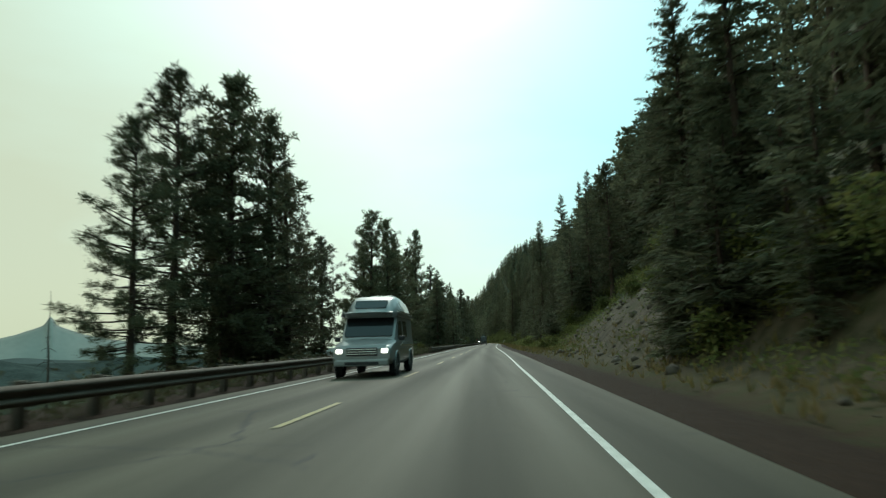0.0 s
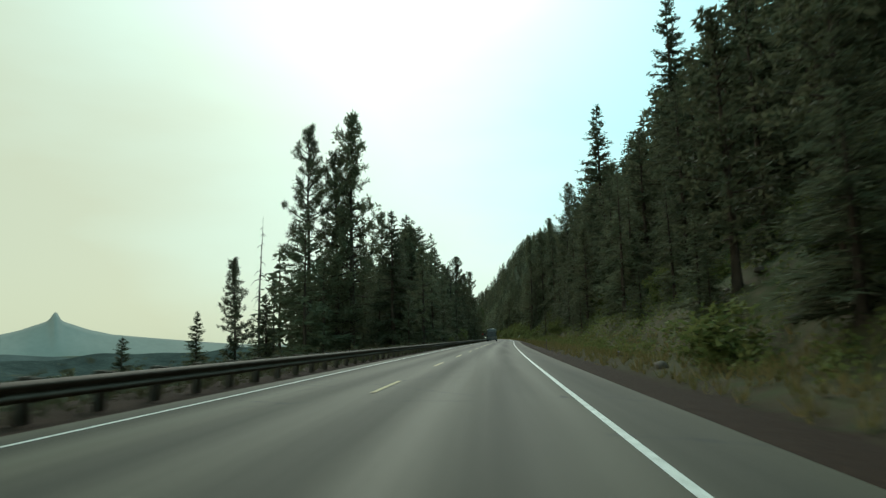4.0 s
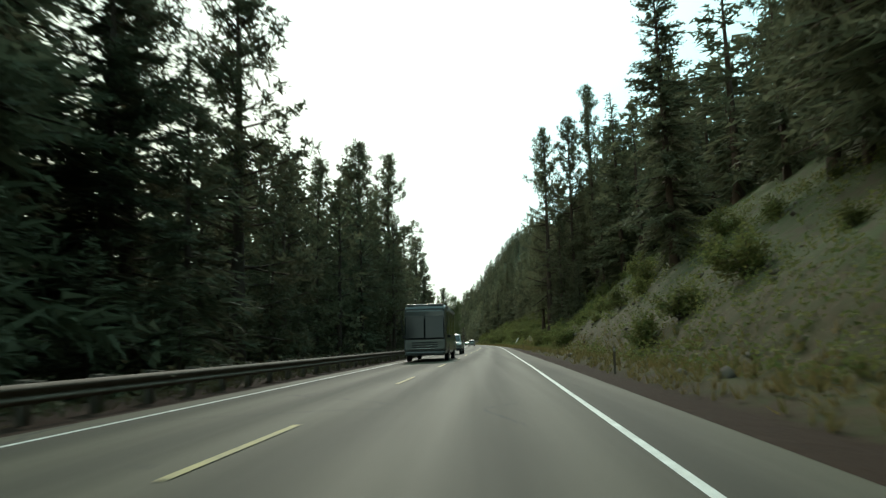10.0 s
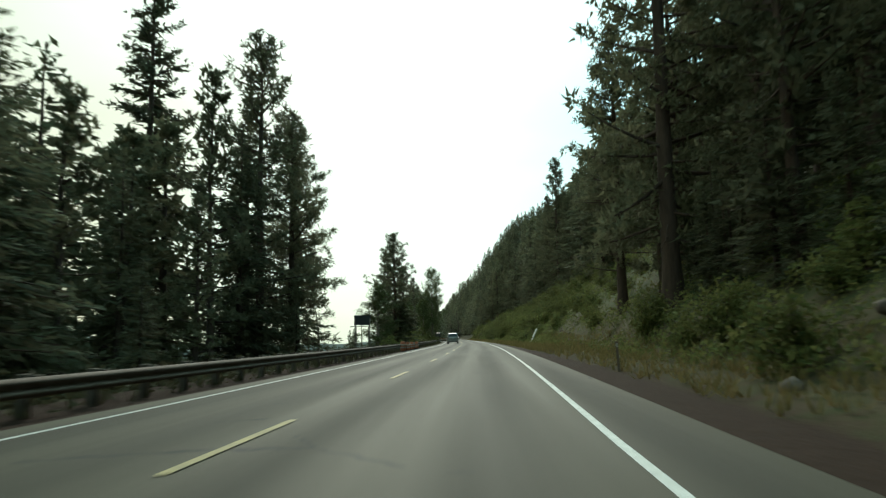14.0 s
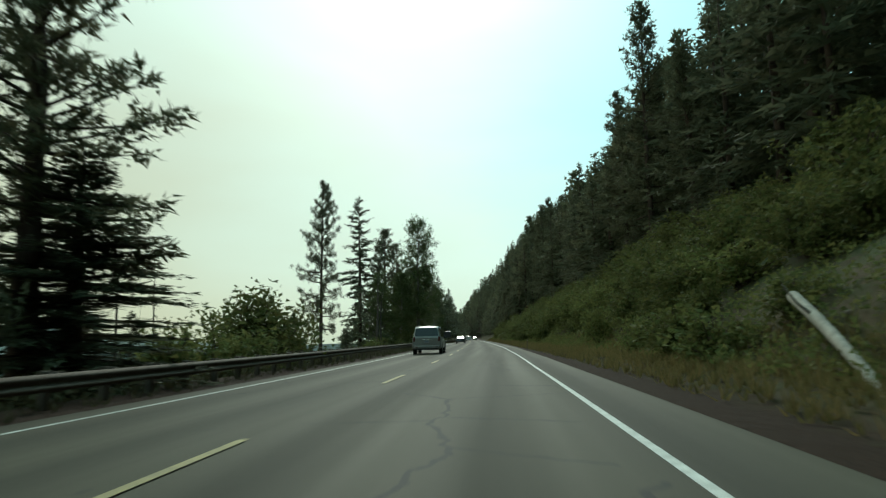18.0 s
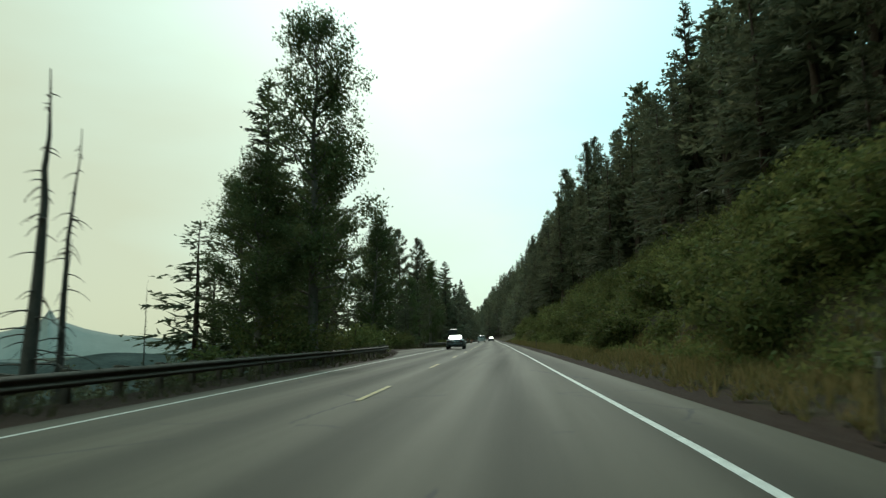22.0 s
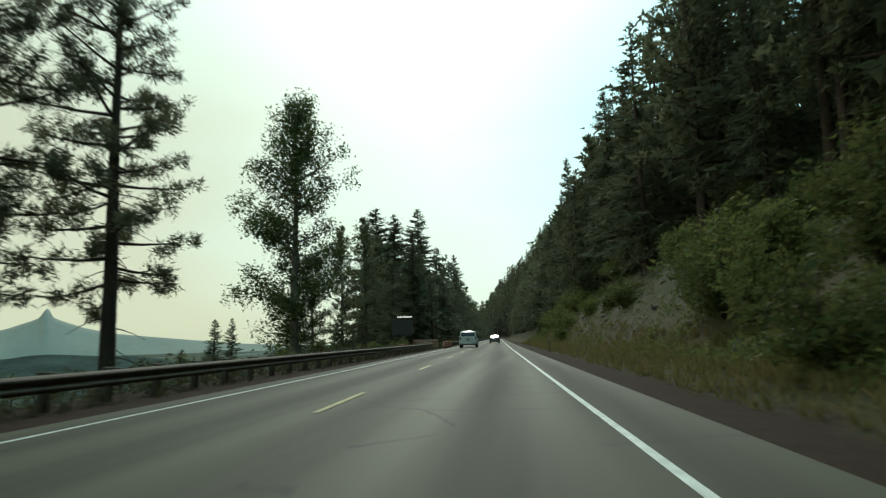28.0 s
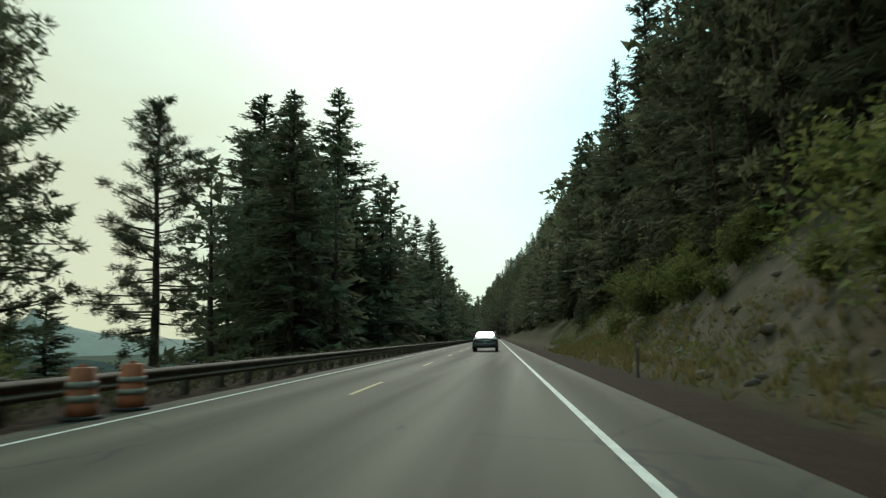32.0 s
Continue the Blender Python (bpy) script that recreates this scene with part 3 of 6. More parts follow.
def pine_tree(rng, q, open_):
    """Ponderosa: whorled limbs that end in round tufts of long needles."""
    H = 20.0
    base = rng.uniform(0.2, 0.24) if open_ else rng.uniform(0.06, 0.17)
    R = rng.uniform(3.9, 4.1) if open_ else rng.uniform(3.5, 4.1)
    P, trunk = trunk_tube(rng, H, rng.uniform(0.26, 0.36), 0.35, 9 if q > 0.5 else 4, 0.03, 12 if q > 0.3 else 4)
    nb = int((84 if open_ else 92) * max(0.34, q ** 0.5))
    limbs, cen, out = [], [], []
    lop = rng.uniform(0.72, 1.2, 10)
    for i in range(nb):
        rel = ((i + rng.uniform(0, 1)) / nb) ** 0.9
        z, az = H * (base + (0.985 - base) * rel), rng.uniform(0, 2 * math.pi)
        full = (1 - rel) ** 0.62 * (0.62 + 0.38 * min(1, rel * 4))
        L = R * full * rng.uniform(0.6, 1.15) * lop[int(az / 2 / math.pi * 10) % 10] + 0.35
        rise = math.radians(-14 + 58 * rel + rng.normal(0, 9))
        o = on_trunk(P, z)
        d = np.array([math.cos(az) * math.cos(rise), math.sin(az) * math.cos(rise), math.sin(rise)])
        up = np.array([0, 0, 0.14 * L])
        s = np.linspace(0, 1, 4)[:, None]
        if q > 0.3:
            limbs.append(tube(o + d * L * s + up * s**2, np.linspace(0.045 + 0.012 * L, 0.012, 4), 3))
        m = max(2, int(round((1.4 + L * (2.9 if open_ else 2.5 if q >= 0.9 else 1.9)) * max(0.55, q ** 0.35))))
        ss = np.linspace(1.0, 0.45 if open_ else 0.22, m)[:, None] + rng.normal(0, 0.05, (m, 1))
        c = o + d * L * ss + up * ss**2 + rng.normal(0, 0.13 + 0.07 * L, (m, 3)) * (1.25 - ss)
        cen.append(c)
        out.append(np.tile(d + [0, 0, 0.4], (m, 1)))
    if q > 0.3:
        bare_twigs(rng, P, H, 0.08, base + (0.3 if open_ else 0.06), 30 if open_ else 12, limbs)
    cen.append(np.column_stack([np.full(4, P[-1, 0]), np.full(4, P[-1, 1]), H - np.array([1.5, 1.0, 0.5, 0.15])]))
    out.append(np.tile([0, 0, 1.0], (4, 1)))
    cen, out = np.concatenate(cen), np.concatenate(out)
    if q >= 0.9:
        # round puffs of long needles
        cen = cen + rng.normal(0, 0.05, cen.shape)
        return trunk, limbs, blades(rng, cen, out, 42 if open_ else 21, 0.32 if open_ else 0.4, 0.055 if open_ else 0.11, 1.6, scatter=0.1)
    k = max(4, int(round(15 * q ** 0.6)))
    grow = min(1.9, q ** -0.22)
    return trunk, limbs, blades(rng, cen, out, k, 0.5 * grow, 0.25 * grow ** 1.4, 1.2)


def fir_tree(rng, q, open_):
    """Fir: a narrow cone of flat drooping sprays on many level limbs."""
    H = 20.0
    base = rng.uniform(0.14, 0.22) if open_ else rng.uniform(0.01, 0.05)
    R = rng.uniform(3.2, 3.5) if open_ else rng.uniform(3.7, 4.4)
    P, trunk = trunk_tube(rng, H, rng.uniform(0.24, 0.34), 0.15, 9 if q > 0.5 else 4, 0.03, 12 if q > 0.3 else 4)
    nb = int((96 if open_ else 178 if q >= 0.9 else 128) * max(0.44, q ** 0.5))
    limbs, C, D, LL, WW = [], [], [], [], []
    lop = rng.uniform(0.78, 1.18, 9)
    grow = q ** -0.42
    for i in range(nb):
        rel = (i + rng.uniform(0, 1)) / nb
        z, az = H * (base + (0.985 - base) * rel), rng.uniform(0, 2 * math.pi)
        L = R * (1 - rel) ** (0.62 if open_ else 0.72) * (0.72 + 0.28 * min(1, rel * 5)) * rng.uniform(0.74, 1.1) * lop[int(az / 2 / math.pi * 9) % 9] + 0.22
        rise = math.radians(-15 + 48 * rel ** 1.6 + rng.normal(0, 6))
        o = on_trunk(P, z)
        d = np.array([math.cos(az) * math.cos(rise), math.sin(az) * math.cos(rise), math.sin(rise)])
        side = unit(np.cross(d, [0, 0, 1.0]))
        sag = np.array([0, 0, -0.05 * L])
        s = np.linspace(0, 1, 4 if q > 0.6 else 2)[:, None]
        if q > 0.3 and (q > 0.6 or i % 2 == 0):
            limbs.append(tube(o + d * L * s + sag * s**2, np.linspace(0.04 + 0.01 * L, 0.01, len(s)), 3))
        thick = 1.7 if q >= 0.9 else 1.25 if q > 0.4 else 1.0
        m = max(5, int(2 * (1 + L * 5.2) * q ** 0.5 * thick))
        ss = (np.arange(m) + rng.uniform(0, 1, m))[:, None] / m * 0.95 + 0.05
        sg = np.where(np.arange(m) % 2, 1.0, -1.0)[:, None]
        C.append(o + d * L * ss + sag * ss**2 + rng.normal(0, 0.09 if q >= 0.9 else 0.17, (m, 3)))
        D.append(d * 0.75 + side * sg * rng.uniform(0.4, 1.0, (m, 1)) + np.array([0, 0, -0.3]) * rng.uniform(0.0, 1.2, (m, 1)) + rng.normal(0, 0.27 if q >= 0.9 else 0.42, (m, 3)))
        LL.append((0.24 + 0.34 * L * (1.08 - ss) ** 0.8) * grow ** 0.5 * rng.uniform(0.7, 1.25, (m, 1)) * thick ** -0.55)
        WW.append(np.full((m, 1), 0.17 * thick ** -0.45) * grow * (1.0 if q > 0.3 else 1.25) * rng.uniform(0.7, 1.4, (m, 1)))
        if q > 0.3:
            n = 3
            ss = rng.uniform(0.05, 0.6, (n, 1))
            C.append(o + d * L * ss)
            D.append(d + side * rng.uniform(-0.5, 0.5, (n, 1)) + np.array([0, 0, -0.5]) * rng.uniform(0.2, 1, (n, 1)))
            LL.append(np.full((n, 1), 0.2 + 0.35 * L))
            WW.append(np.full((n, 1), 0.1 + 0.07 * L))
    if open_ and q > 0.3:
        bare_twigs(rng, P, H, 0.05, base + 0.1, 14, limbs)
    n = 8
    C.append(np.column_stack([np.full(n, P[-1, 0]), np.full(n, P[-1, 1]), H - rng.uniform(0.1, 1.2, n)]))
    D.append(np.array([0, 0, 1.0]) + rng.normal(0, 0.35, (n, 3)))
    LL.append(np.full((n, 1), 0.45))
    WW.append(np.full((n, 1), 0.12))
    C, D, LL, WW = np.concatenate(C), unit(np.concatenate(D)), np.concatenate(LL), np.concatenate(WW)
    S = unit(np.cross(D, np.array([0, 0, 1.0]) + rng.normal(0, 1.1, (len(D), 3))))
    V = np.stack([C + D * LL * 0.1 - S * WW / 2, C + D * LL * 0.1 + S * WW / 2, C + D * LL], 1).reshape(-1, 3)
    return trunk, limbs, (V, np.arange(3 * len(C)).reshape(-1, 3))


def broadleaf(rng, q):
    """A cottonwood or alder, 20 m high, of several rising limbs with leafy twigs."""
    H = 20.0
    P, trunk = trunk_tube(rng, H * 0.93, 0.3, 0.7)
    limbs, cen = [], []
    nb = 46
    for i in range(nb):
        rel = (i + rng.uniform(0, 1)) / nb
        z, az = H * (0.14 + 0.8 * rel), rng.uniform(0, 2 * math.pi)
        L = (0.6 + 3.4 * math.sin(math.pi * min(1, 0.2 + 0.82 * rel)) ** 0.8) * rng.uniform(0.6, 1.05)
        rise = math.radians(rng.uniform(5, 35) + 25 * rel)
        o = np.array([np.interp(z, P[:, 2], P[:, 0]), np.interp(z, P[:, 2], P[:, 1]), z])
        d = np.array([math.cos(az) * math.cos(rise), math.sin(az) * math.cos(rise), math.sin(rise)])
        s = np.linspace(0, 1, 5)[:, None]
        pts = o + d * L * s + np.cumsum(rng.normal(0, 0.05 * L, (5, 3)), 0) * s
        limbs.append(tube(pts, np.linspace(0.04 + 0.015 * L, 0.012, 5), 4))
        m = int(4 + L * 3.4)
        ss = rng.uniform(0.2, 1.08, m)[:, None]
        cen.append(o + d * L * ss + rng.normal(0, 0.34, (m, 3)))
    return trunk, limbs, leaves(rng, np.concatenate(cen), int(46 * q), 0.18 * q**-0.4, 0.26)


def snag(rng):
    """A dead standing trunk with short bare drooping branches."""
    H = 20.0
    P, trunk = trunk_tube(rng, H, 0.26, 0.5, 8, 0.02)
    limbs = []
    for i in range(42):
        z, az = H * rng.uniform(0.15, 0.95), rng.uniform(0, 2 * math.pi)
        L = rng.uniform(0.6, 3.2) * (1.1 - z / H)
        o = np.array([np.interp(z, P[:, 2], P[:, 0]), np.interp(z, P[:, 2], P[:, 1]), z])
        s = np.linspace(0, 1, 5)[:, None]
        d = np.array([math.cos(az), math.sin(az), 0.15])
        limbs.append(tube(o + d * L * s - np.array([0, 0, 0.7 * L]) * s**2.2, np.linspace(0.05, 0.01, 5), 4))
    return trunk, limbs, None


def shrub(rng, q=1.0):
    """A broad bush, 2 m high, of many leaning stems."""
    limbs, cen = [], []
    for i in range(16):
        az, out = rng.uniform(0, 2 * math.pi), rng.uniform(0.1, 1.25)
        h = rng.uniform(1.0, 2.0) * (1.1 - 0.35 * out)
        s = np.linspace(0, 1, 4)[:, None]
        tip = np.array([math.cos(az) * out, math.sin(az) * out, h])
        pts = tip * s + np.array([0, 0, 0.25 * h]) * np.sin(s * math.pi) + rng.normal(0, 0.03, (4, 3))
        pts[0, 2] = -0.15
        limbs.append(tube(pts, np.linspace(0.025, 0.008, 4), 3))
        ss = rng.uniform(0.3, 1.05, 9)[:, None]
        cen.append(tip * ss + rng.normal(0, 0.12, (9, 3)))
    return limbs, leaves(rng, np.concatenate(cen), int(9.5 * q), 0.18 * q**-0.45, 0.15)


PROTOS = {}
LABELS = {
    "pine": ("tall ponderosa pine with clumped dark needles and a bare lower trunk", "pine_tree", "pine tree", PINE, BARK),
    "fir": ("dense dark green conical fir with drooping branches", "fir_tree", "fir tree", FIR, BARK),
    "broadleaf": ("slender cottonwood with airy grey-green leaves", "cottonwood_tree", "tree", LEAF, BARK_PALE),
    "snag": ("dead bare grey tree trunk with broken drooping branches", "dead_tree", "dead tree", None, DEADWOOD),
    "shrub": ("leafy green roadside bush", "bush", "bush", SHRUB, BARK),
}


def make_proto(kind, fine, i):
    rng = np.random.default_rng(1000 + 37 * i + 7 * len(kind) + int(fine * 100))
    label, name, cat, leaf, bark = LABELS[kind]
    root = new(name)
    tagged(root, label, cat)
    if kind == "shrub":
        limbs, crown_ = shrub(rng, fine)
        V, Q = joined(limbs)
        tagged(part("stem_frame", fast_mesh("stem_frame", V, quads=Q, mat=bark), root), kind="stuff")
        part("foliage", fast_mesh("foliage", crown_[0], tris=crown_[1], mat=leaf), root)
        return root
    if kind == "broadleaf":
        trunk, limbs, crown_ = broadleaf(rng, fine)
    elif kind == "snag":
        trunk, limbs, crown_ = snag(rng)
    else:
        trunk, limbs, crown_ = conifer(rng, kind, fine, i == 9)
    part("trunk", fast_mesh("trunk", trunk[0], quads=trunk[1], mat=bark, smooth=True), root)
    V, Q = joined(limbs)
    tagged(part("limb_frame", fast_mesh("limb_frame", V, quads=Q, mat=bark), root), kind="stuff")
    if crown_ is not None:
        part("crown", fast_mesh("crown", crown_[0], tris=crown_[1], mat=leaf), root)
    return root


def plant(kind, fine, i, x, y, high, wide=1.0, turn=0.0, lean=0.0, group=""):
    """Sets a tree of that height at (x, y) on the ground; the first of each sort is the pattern of the rest."""
    key = (kind, fine, i)
    tall = 2.0 if kind == "shrub" else 20.0
    s = high / tall
    sx = s * wide
    m = pose(x, y, float(terrain(x, y)) - 0.05, lean, 0, turn)
    if key not in PROTOS:
        ob = make_proto(kind, fine, i)
        ob.matrix_basis = m @ Matrix.Diagonal((sx, sx, s, 1))
        PROTOS[key] = (ob, sx, s)
    else:
        proto, px, ps = PROTOS[key]
        ob = copy_thing(proto, m @ Matrix.Diagonal((sx / px, sx / px, s / ps, 1)))
    if group:
        ob["group"] = group
    return ob


PLANTED = []
pick = random.Random(5)


def tree(kind, x, y, top, wide=1.0, lean=0.0, fine=1.0, group="", airy=False):
    """One tree of the roadside, by its foot and the height of its tip."""
    high = top - float(terrain(x, y))
    PLANTED.append((x, y))
    n = {"pine": 4, "fir": 4, "broadleaf": 3, "snag": 3}[kind]
    if kind in ("pine", "fir") and high < 24:
        wide *= (24 / max(high, 8)) ** 0.25
    plant(kind, fine if kind in ("pine", "fir") else 1.0, 9 if airy else pick.randrange(n), x, y, high, wide * pick.uniform(0.92, 1.08), pick.uniform(0, 360), lean, group)


def roadside_trees():
    t = tree
    # valley side, in the order of the drive
    t("pine", -14.4, 27.5, 11.3, 1.0, airy=True); t("pine", -15.2, 33, 15.8, 1.0, airy=True); t("pine", -13.6, 36.5, 16.9, 1.22); t("pine", -12.9, 41.5, 16.2, 1.08)
    t("pine", -15.5, 39, 14.5, 1.1); t("pine", -12.8, 45.5, 13.2, 0.95); t("fir", -14.6, 43, 9.0, 1.9); t("fir", -14.5, 50, 9.5, 1.1); t("snag", -30, 46, 5.5, 0.9)
    t("fir", -18.6, 60, 9.3, 1.0); t("pine", -16.4, 71, 12.8, 1.15); t("pine", -18.3, 70, 12.2, 1.1)
    t("pine", -12.6, 80.6, 17.5, 1.05); t("pine", -11.2, 86, 17.4, 1.05); t("pine", -10.8, 92.2, 14.0, 1.3); t("pine", -14.4, 85, 14.5, 1.15); t("fir", -10.2, 97, 4.0, 1.6); t("fir", -13.5, 90, 12.0, 1.6); t("pine", -12.2, 94.5, 10.0, 1.6)
    t("snag", -45, 131, 4.2, 0.8); t("snag", -43, 135, 2.6, 0.8); t("fir", -30, 150, 2.0, 1.0); t("fir", -27, 158, 4.5, 1.0)
    t("pine", -22.2, 182.5, 31, 0.78, airy=True); t("pine", -15.9, 180.3, 32, 0.85); t("pine", -18.2, 182, 27, 0.8); t("fir", -10.2, 178.5, 18, 1.1); t("snag", -31, 188.2, 19.7, 0.8); t("snag", -27, 191, 12, 0.9)
    t("pine", -38.4, 198, 14.8, 1.0); t("fir", -29, 185, 8, 1.1); t("fir", -24, 190, 10, 1.1); t("fir", -10.5, 188, 16, 1.1); t("fir", -9.6, 195, 15, 1.1)
    t("pine", -10.8, 202.5, 19.7, 1.05); t("pine", -11.6, 206, 20.4, 1.15); t("fir", -13.5, 216, 19, 1.1); t("fir", -11.6, 226, 17, 1.1); t("fir", -13.6, 237.5, 25.5, 1.15)
    t("fir", -16.4, 249, 30.6, 1.3); t("fir", -14.6, 258.5, 29.5, 1.4); t("fir", -10.6, 256, 23.5, 1.25); t("pine", -24, 258, 33, 0.8); t("fir", -7.6, 259, 18.7, 1.05); t("pine", -5.6, 267.4, 22.3, 0.95); t("pine", -9.0, 263, 19.5, 1.0)
    t("pine", -6.2, 276.9, 13.2, 1.0); t("pine", -6.0, 285, 15.5, 1.0); t("pine", -5.0, 297.8, 20.7, 1.1); t("pine", -3.6, 308.3, 22.3, 0.95); t("pine", -7.0, 302, 19, 1.0); t("fir", -3.4, 314, 15, 1.0)
    t("fir", -3.9, 322.7, 12.8, 1.0); t("fir", -8.4, 325, 19.5, 1.1); t("fir", -12, 333, 21, 1.05); t("fir", -5.0, 336, 14, 1.1); t("pine", -18.8, 357, 15, 1.0); t("fir", -13.4, 364.4, 31, 0.75); t("pine", -5.0, 362.6, 21.6, 1.0); t("fir", -7.9, 368.6, 19.6, 0.9); t("pine", -4.2, 367, 17.5, 1.0)
    t("pine", -12.8, 400.5, 27, 1.0, airy=True); t("snag", -14, 380, 6.0, 0.7); t("snag", -16, 386, 7.5, 0.5); t("fir", -22, 398, 3.0, 1.0); t("fir", -45, 440, 3.0, 1.0)
    t("pine", -2.1, 411.5, 15.6, 1.15); t("broadleaf", -3.5, 404.3, 8.3, 1.55); t("fir", -1.6, 412.6, 6.6, 2.3); t("fir", -3.4, 415, 3.6, 2.2); t("fir", -51, 463, 8.0, 1.0); t("snag", -10.5, 402, 6.0, 2.2, 3); t("fir", -35.7, 464, 4.2, 0.7); t("snag", -19.3, 448, 5.8, 0.4); t("snag", -9.5, 428, 7.5, 0.8); t("snag", -8.6, 430, 6.2, 0.8); t("fir", -11.5, 433, 3.2, 1.0)
    t("pine", -12.6, 478.2, 21.4, 0.85, 1.5, airy=True); t("snag", -5.7, 479.3, 9.6, 1.7, -3); t("snag", -5.3, 480.2, 8.0, 1.1, 1); t("snag", -7.6, 483, 5.0, 0.9, 4); t("snag", -13, 498, 5.0, 0.6); t("fir", -9.6, 480, 3.4, 1.1)
    t("broadleaf", -2.4, 496, 20.3, 1.0); t("broadleaf", -4.6, 494, 11.5, 1.3); t("fir", -18.4, 531, 31, 1.15, airy=True); t("pine", -14, 535, 24.5, 1.0); t("pine", -9.5, 523, 19.5, 1.0, airy=True); t("broadleaf", -6.2, 504, 11, 1.3)
    t("broadleaf", -8.8, 539, 16.8, 1.0, 4); t("fir", -11.6, 546, 10.5, 0.9); t("broadleaf", -11.2, 554, 16.9, 1.1); t("pine", -12.6, 563, 18.7, 1.0, airy=True); t("pine", -12.2, 569, 19.6, 1.0, airy=True); t("pine", -13.1, 584, 21.8, 0.95, airy=True); t("pine", -10.2, 588, 20.5, 1.0, airy=True); t("fir", -24.2, 579, 16, 0.75); t("broadleaf", -10.5, 577, 13, 1.2)
    t("broadleaf", -10.9, 610.3, 19.7, 1.15); t("broadleaf", -10.4, 613, 8.0, 1.3); t("fir", -60, 700, 6.5, 1.4); t("fir", -50, 668, 0.5, 1.4); t("fir", -44, 700, 7.0, 1.5); t("fir", -66, 722, 7.6, 1.0); t("fir", -34, 678, 4.0, 1.0)
    t("pine", -17.6, 660, 19, 1.15); t("pine", -15.5, 670, 13.6, 1.15, airy=True); t("pine", -23.4, 668, 19.3, 0.85); t("fir", -22.8, 710, 29, 1.6); t("fir", -18.0, 713, 30.6, 1.6); t("fir", -28, 716, 32, 1.65); t("fir", -31.6, 724, 27, 1.6); t("fir", -25.2, 719, 28, 1.7); t("pine", -26, 706, 23.5, 1.0); t("fir", -15.6, 690, 21.8, 1.4); t("fir", -15.4, 724, 23, 1.3); t("fir", -20, 809, 32, 1.2); t("fir", -16.6, 760, 24, 1.25); t("fir", -17, 785, 25, 1.25)
    # hill side
    t("fir", 9.6, 29.5, 18.5, 0.8); t("fir", 10.6, 26, 19.5, 0.85)
    t("fir", 35.2, 132, 47, 0.95); t("fir", 33.0, 136, 44, 0.95); t("fir", 38, 165, 50, 0.9); t("fir", 26.6, 151.2, 39.7, 0.8); t("fir", 24.2, 148.7, 36.4, 0.75); t("fir", 21.5, 159.8, 36.2, 0.85); t("fir", 31, 154, 35, 1.0); t("fir", 19.2, 191.4, 35.6, 0.95); t("fir", 20.1, 225, 29.4, 0.95)
    t("pine", 22.4, 211.3, 26, 1.0, 6); t("pine", 24.8, 270, 41.5, 0.9); t("fir", 21.6, 288, 33.7, 0.85); t("pine", 27.4, 352, 46.5, 0.75); t("pine", 19.6, 358.5, 40.8, 0.85); t("pine", 24, 356, 42, 0.75); t("pine", 32.6, 361, 41.4, 0.85); t("fir", 42, 381, 50, 0.9)
    t("pine", 19.6, 371, 25, 1.0); t("pine", 28.9, 479, 43.5, 0.85); t("pine", 29.9, 464.6, 31, 0.95); t("pine", 37, 474, 44, 0.85); t("pine", 29, 495, 37.3, 0.95); t("fir", 27.2, 530, 36, 0.9); t("pine", 29.3, 560, 36.5, 0.95); t("pine", 31.3, 605, 45, 0.8); t("pine", 27.4, 611, 45.5, 0.75); t("pine", 24, 598, 40.6, 0.75); t("pine", 22.4, 629, 43, 0.8)
    t("fir", 18.1, 660, 36.3, 0.95); t("fir", 15.4, 702, 37.8, 0.9); t("fir", 13.8, 756, 35.6, 0.9); t("fir", 15, 720, 35, 0.9); t("pine", 11.4, 812, 32.5, 0.95)


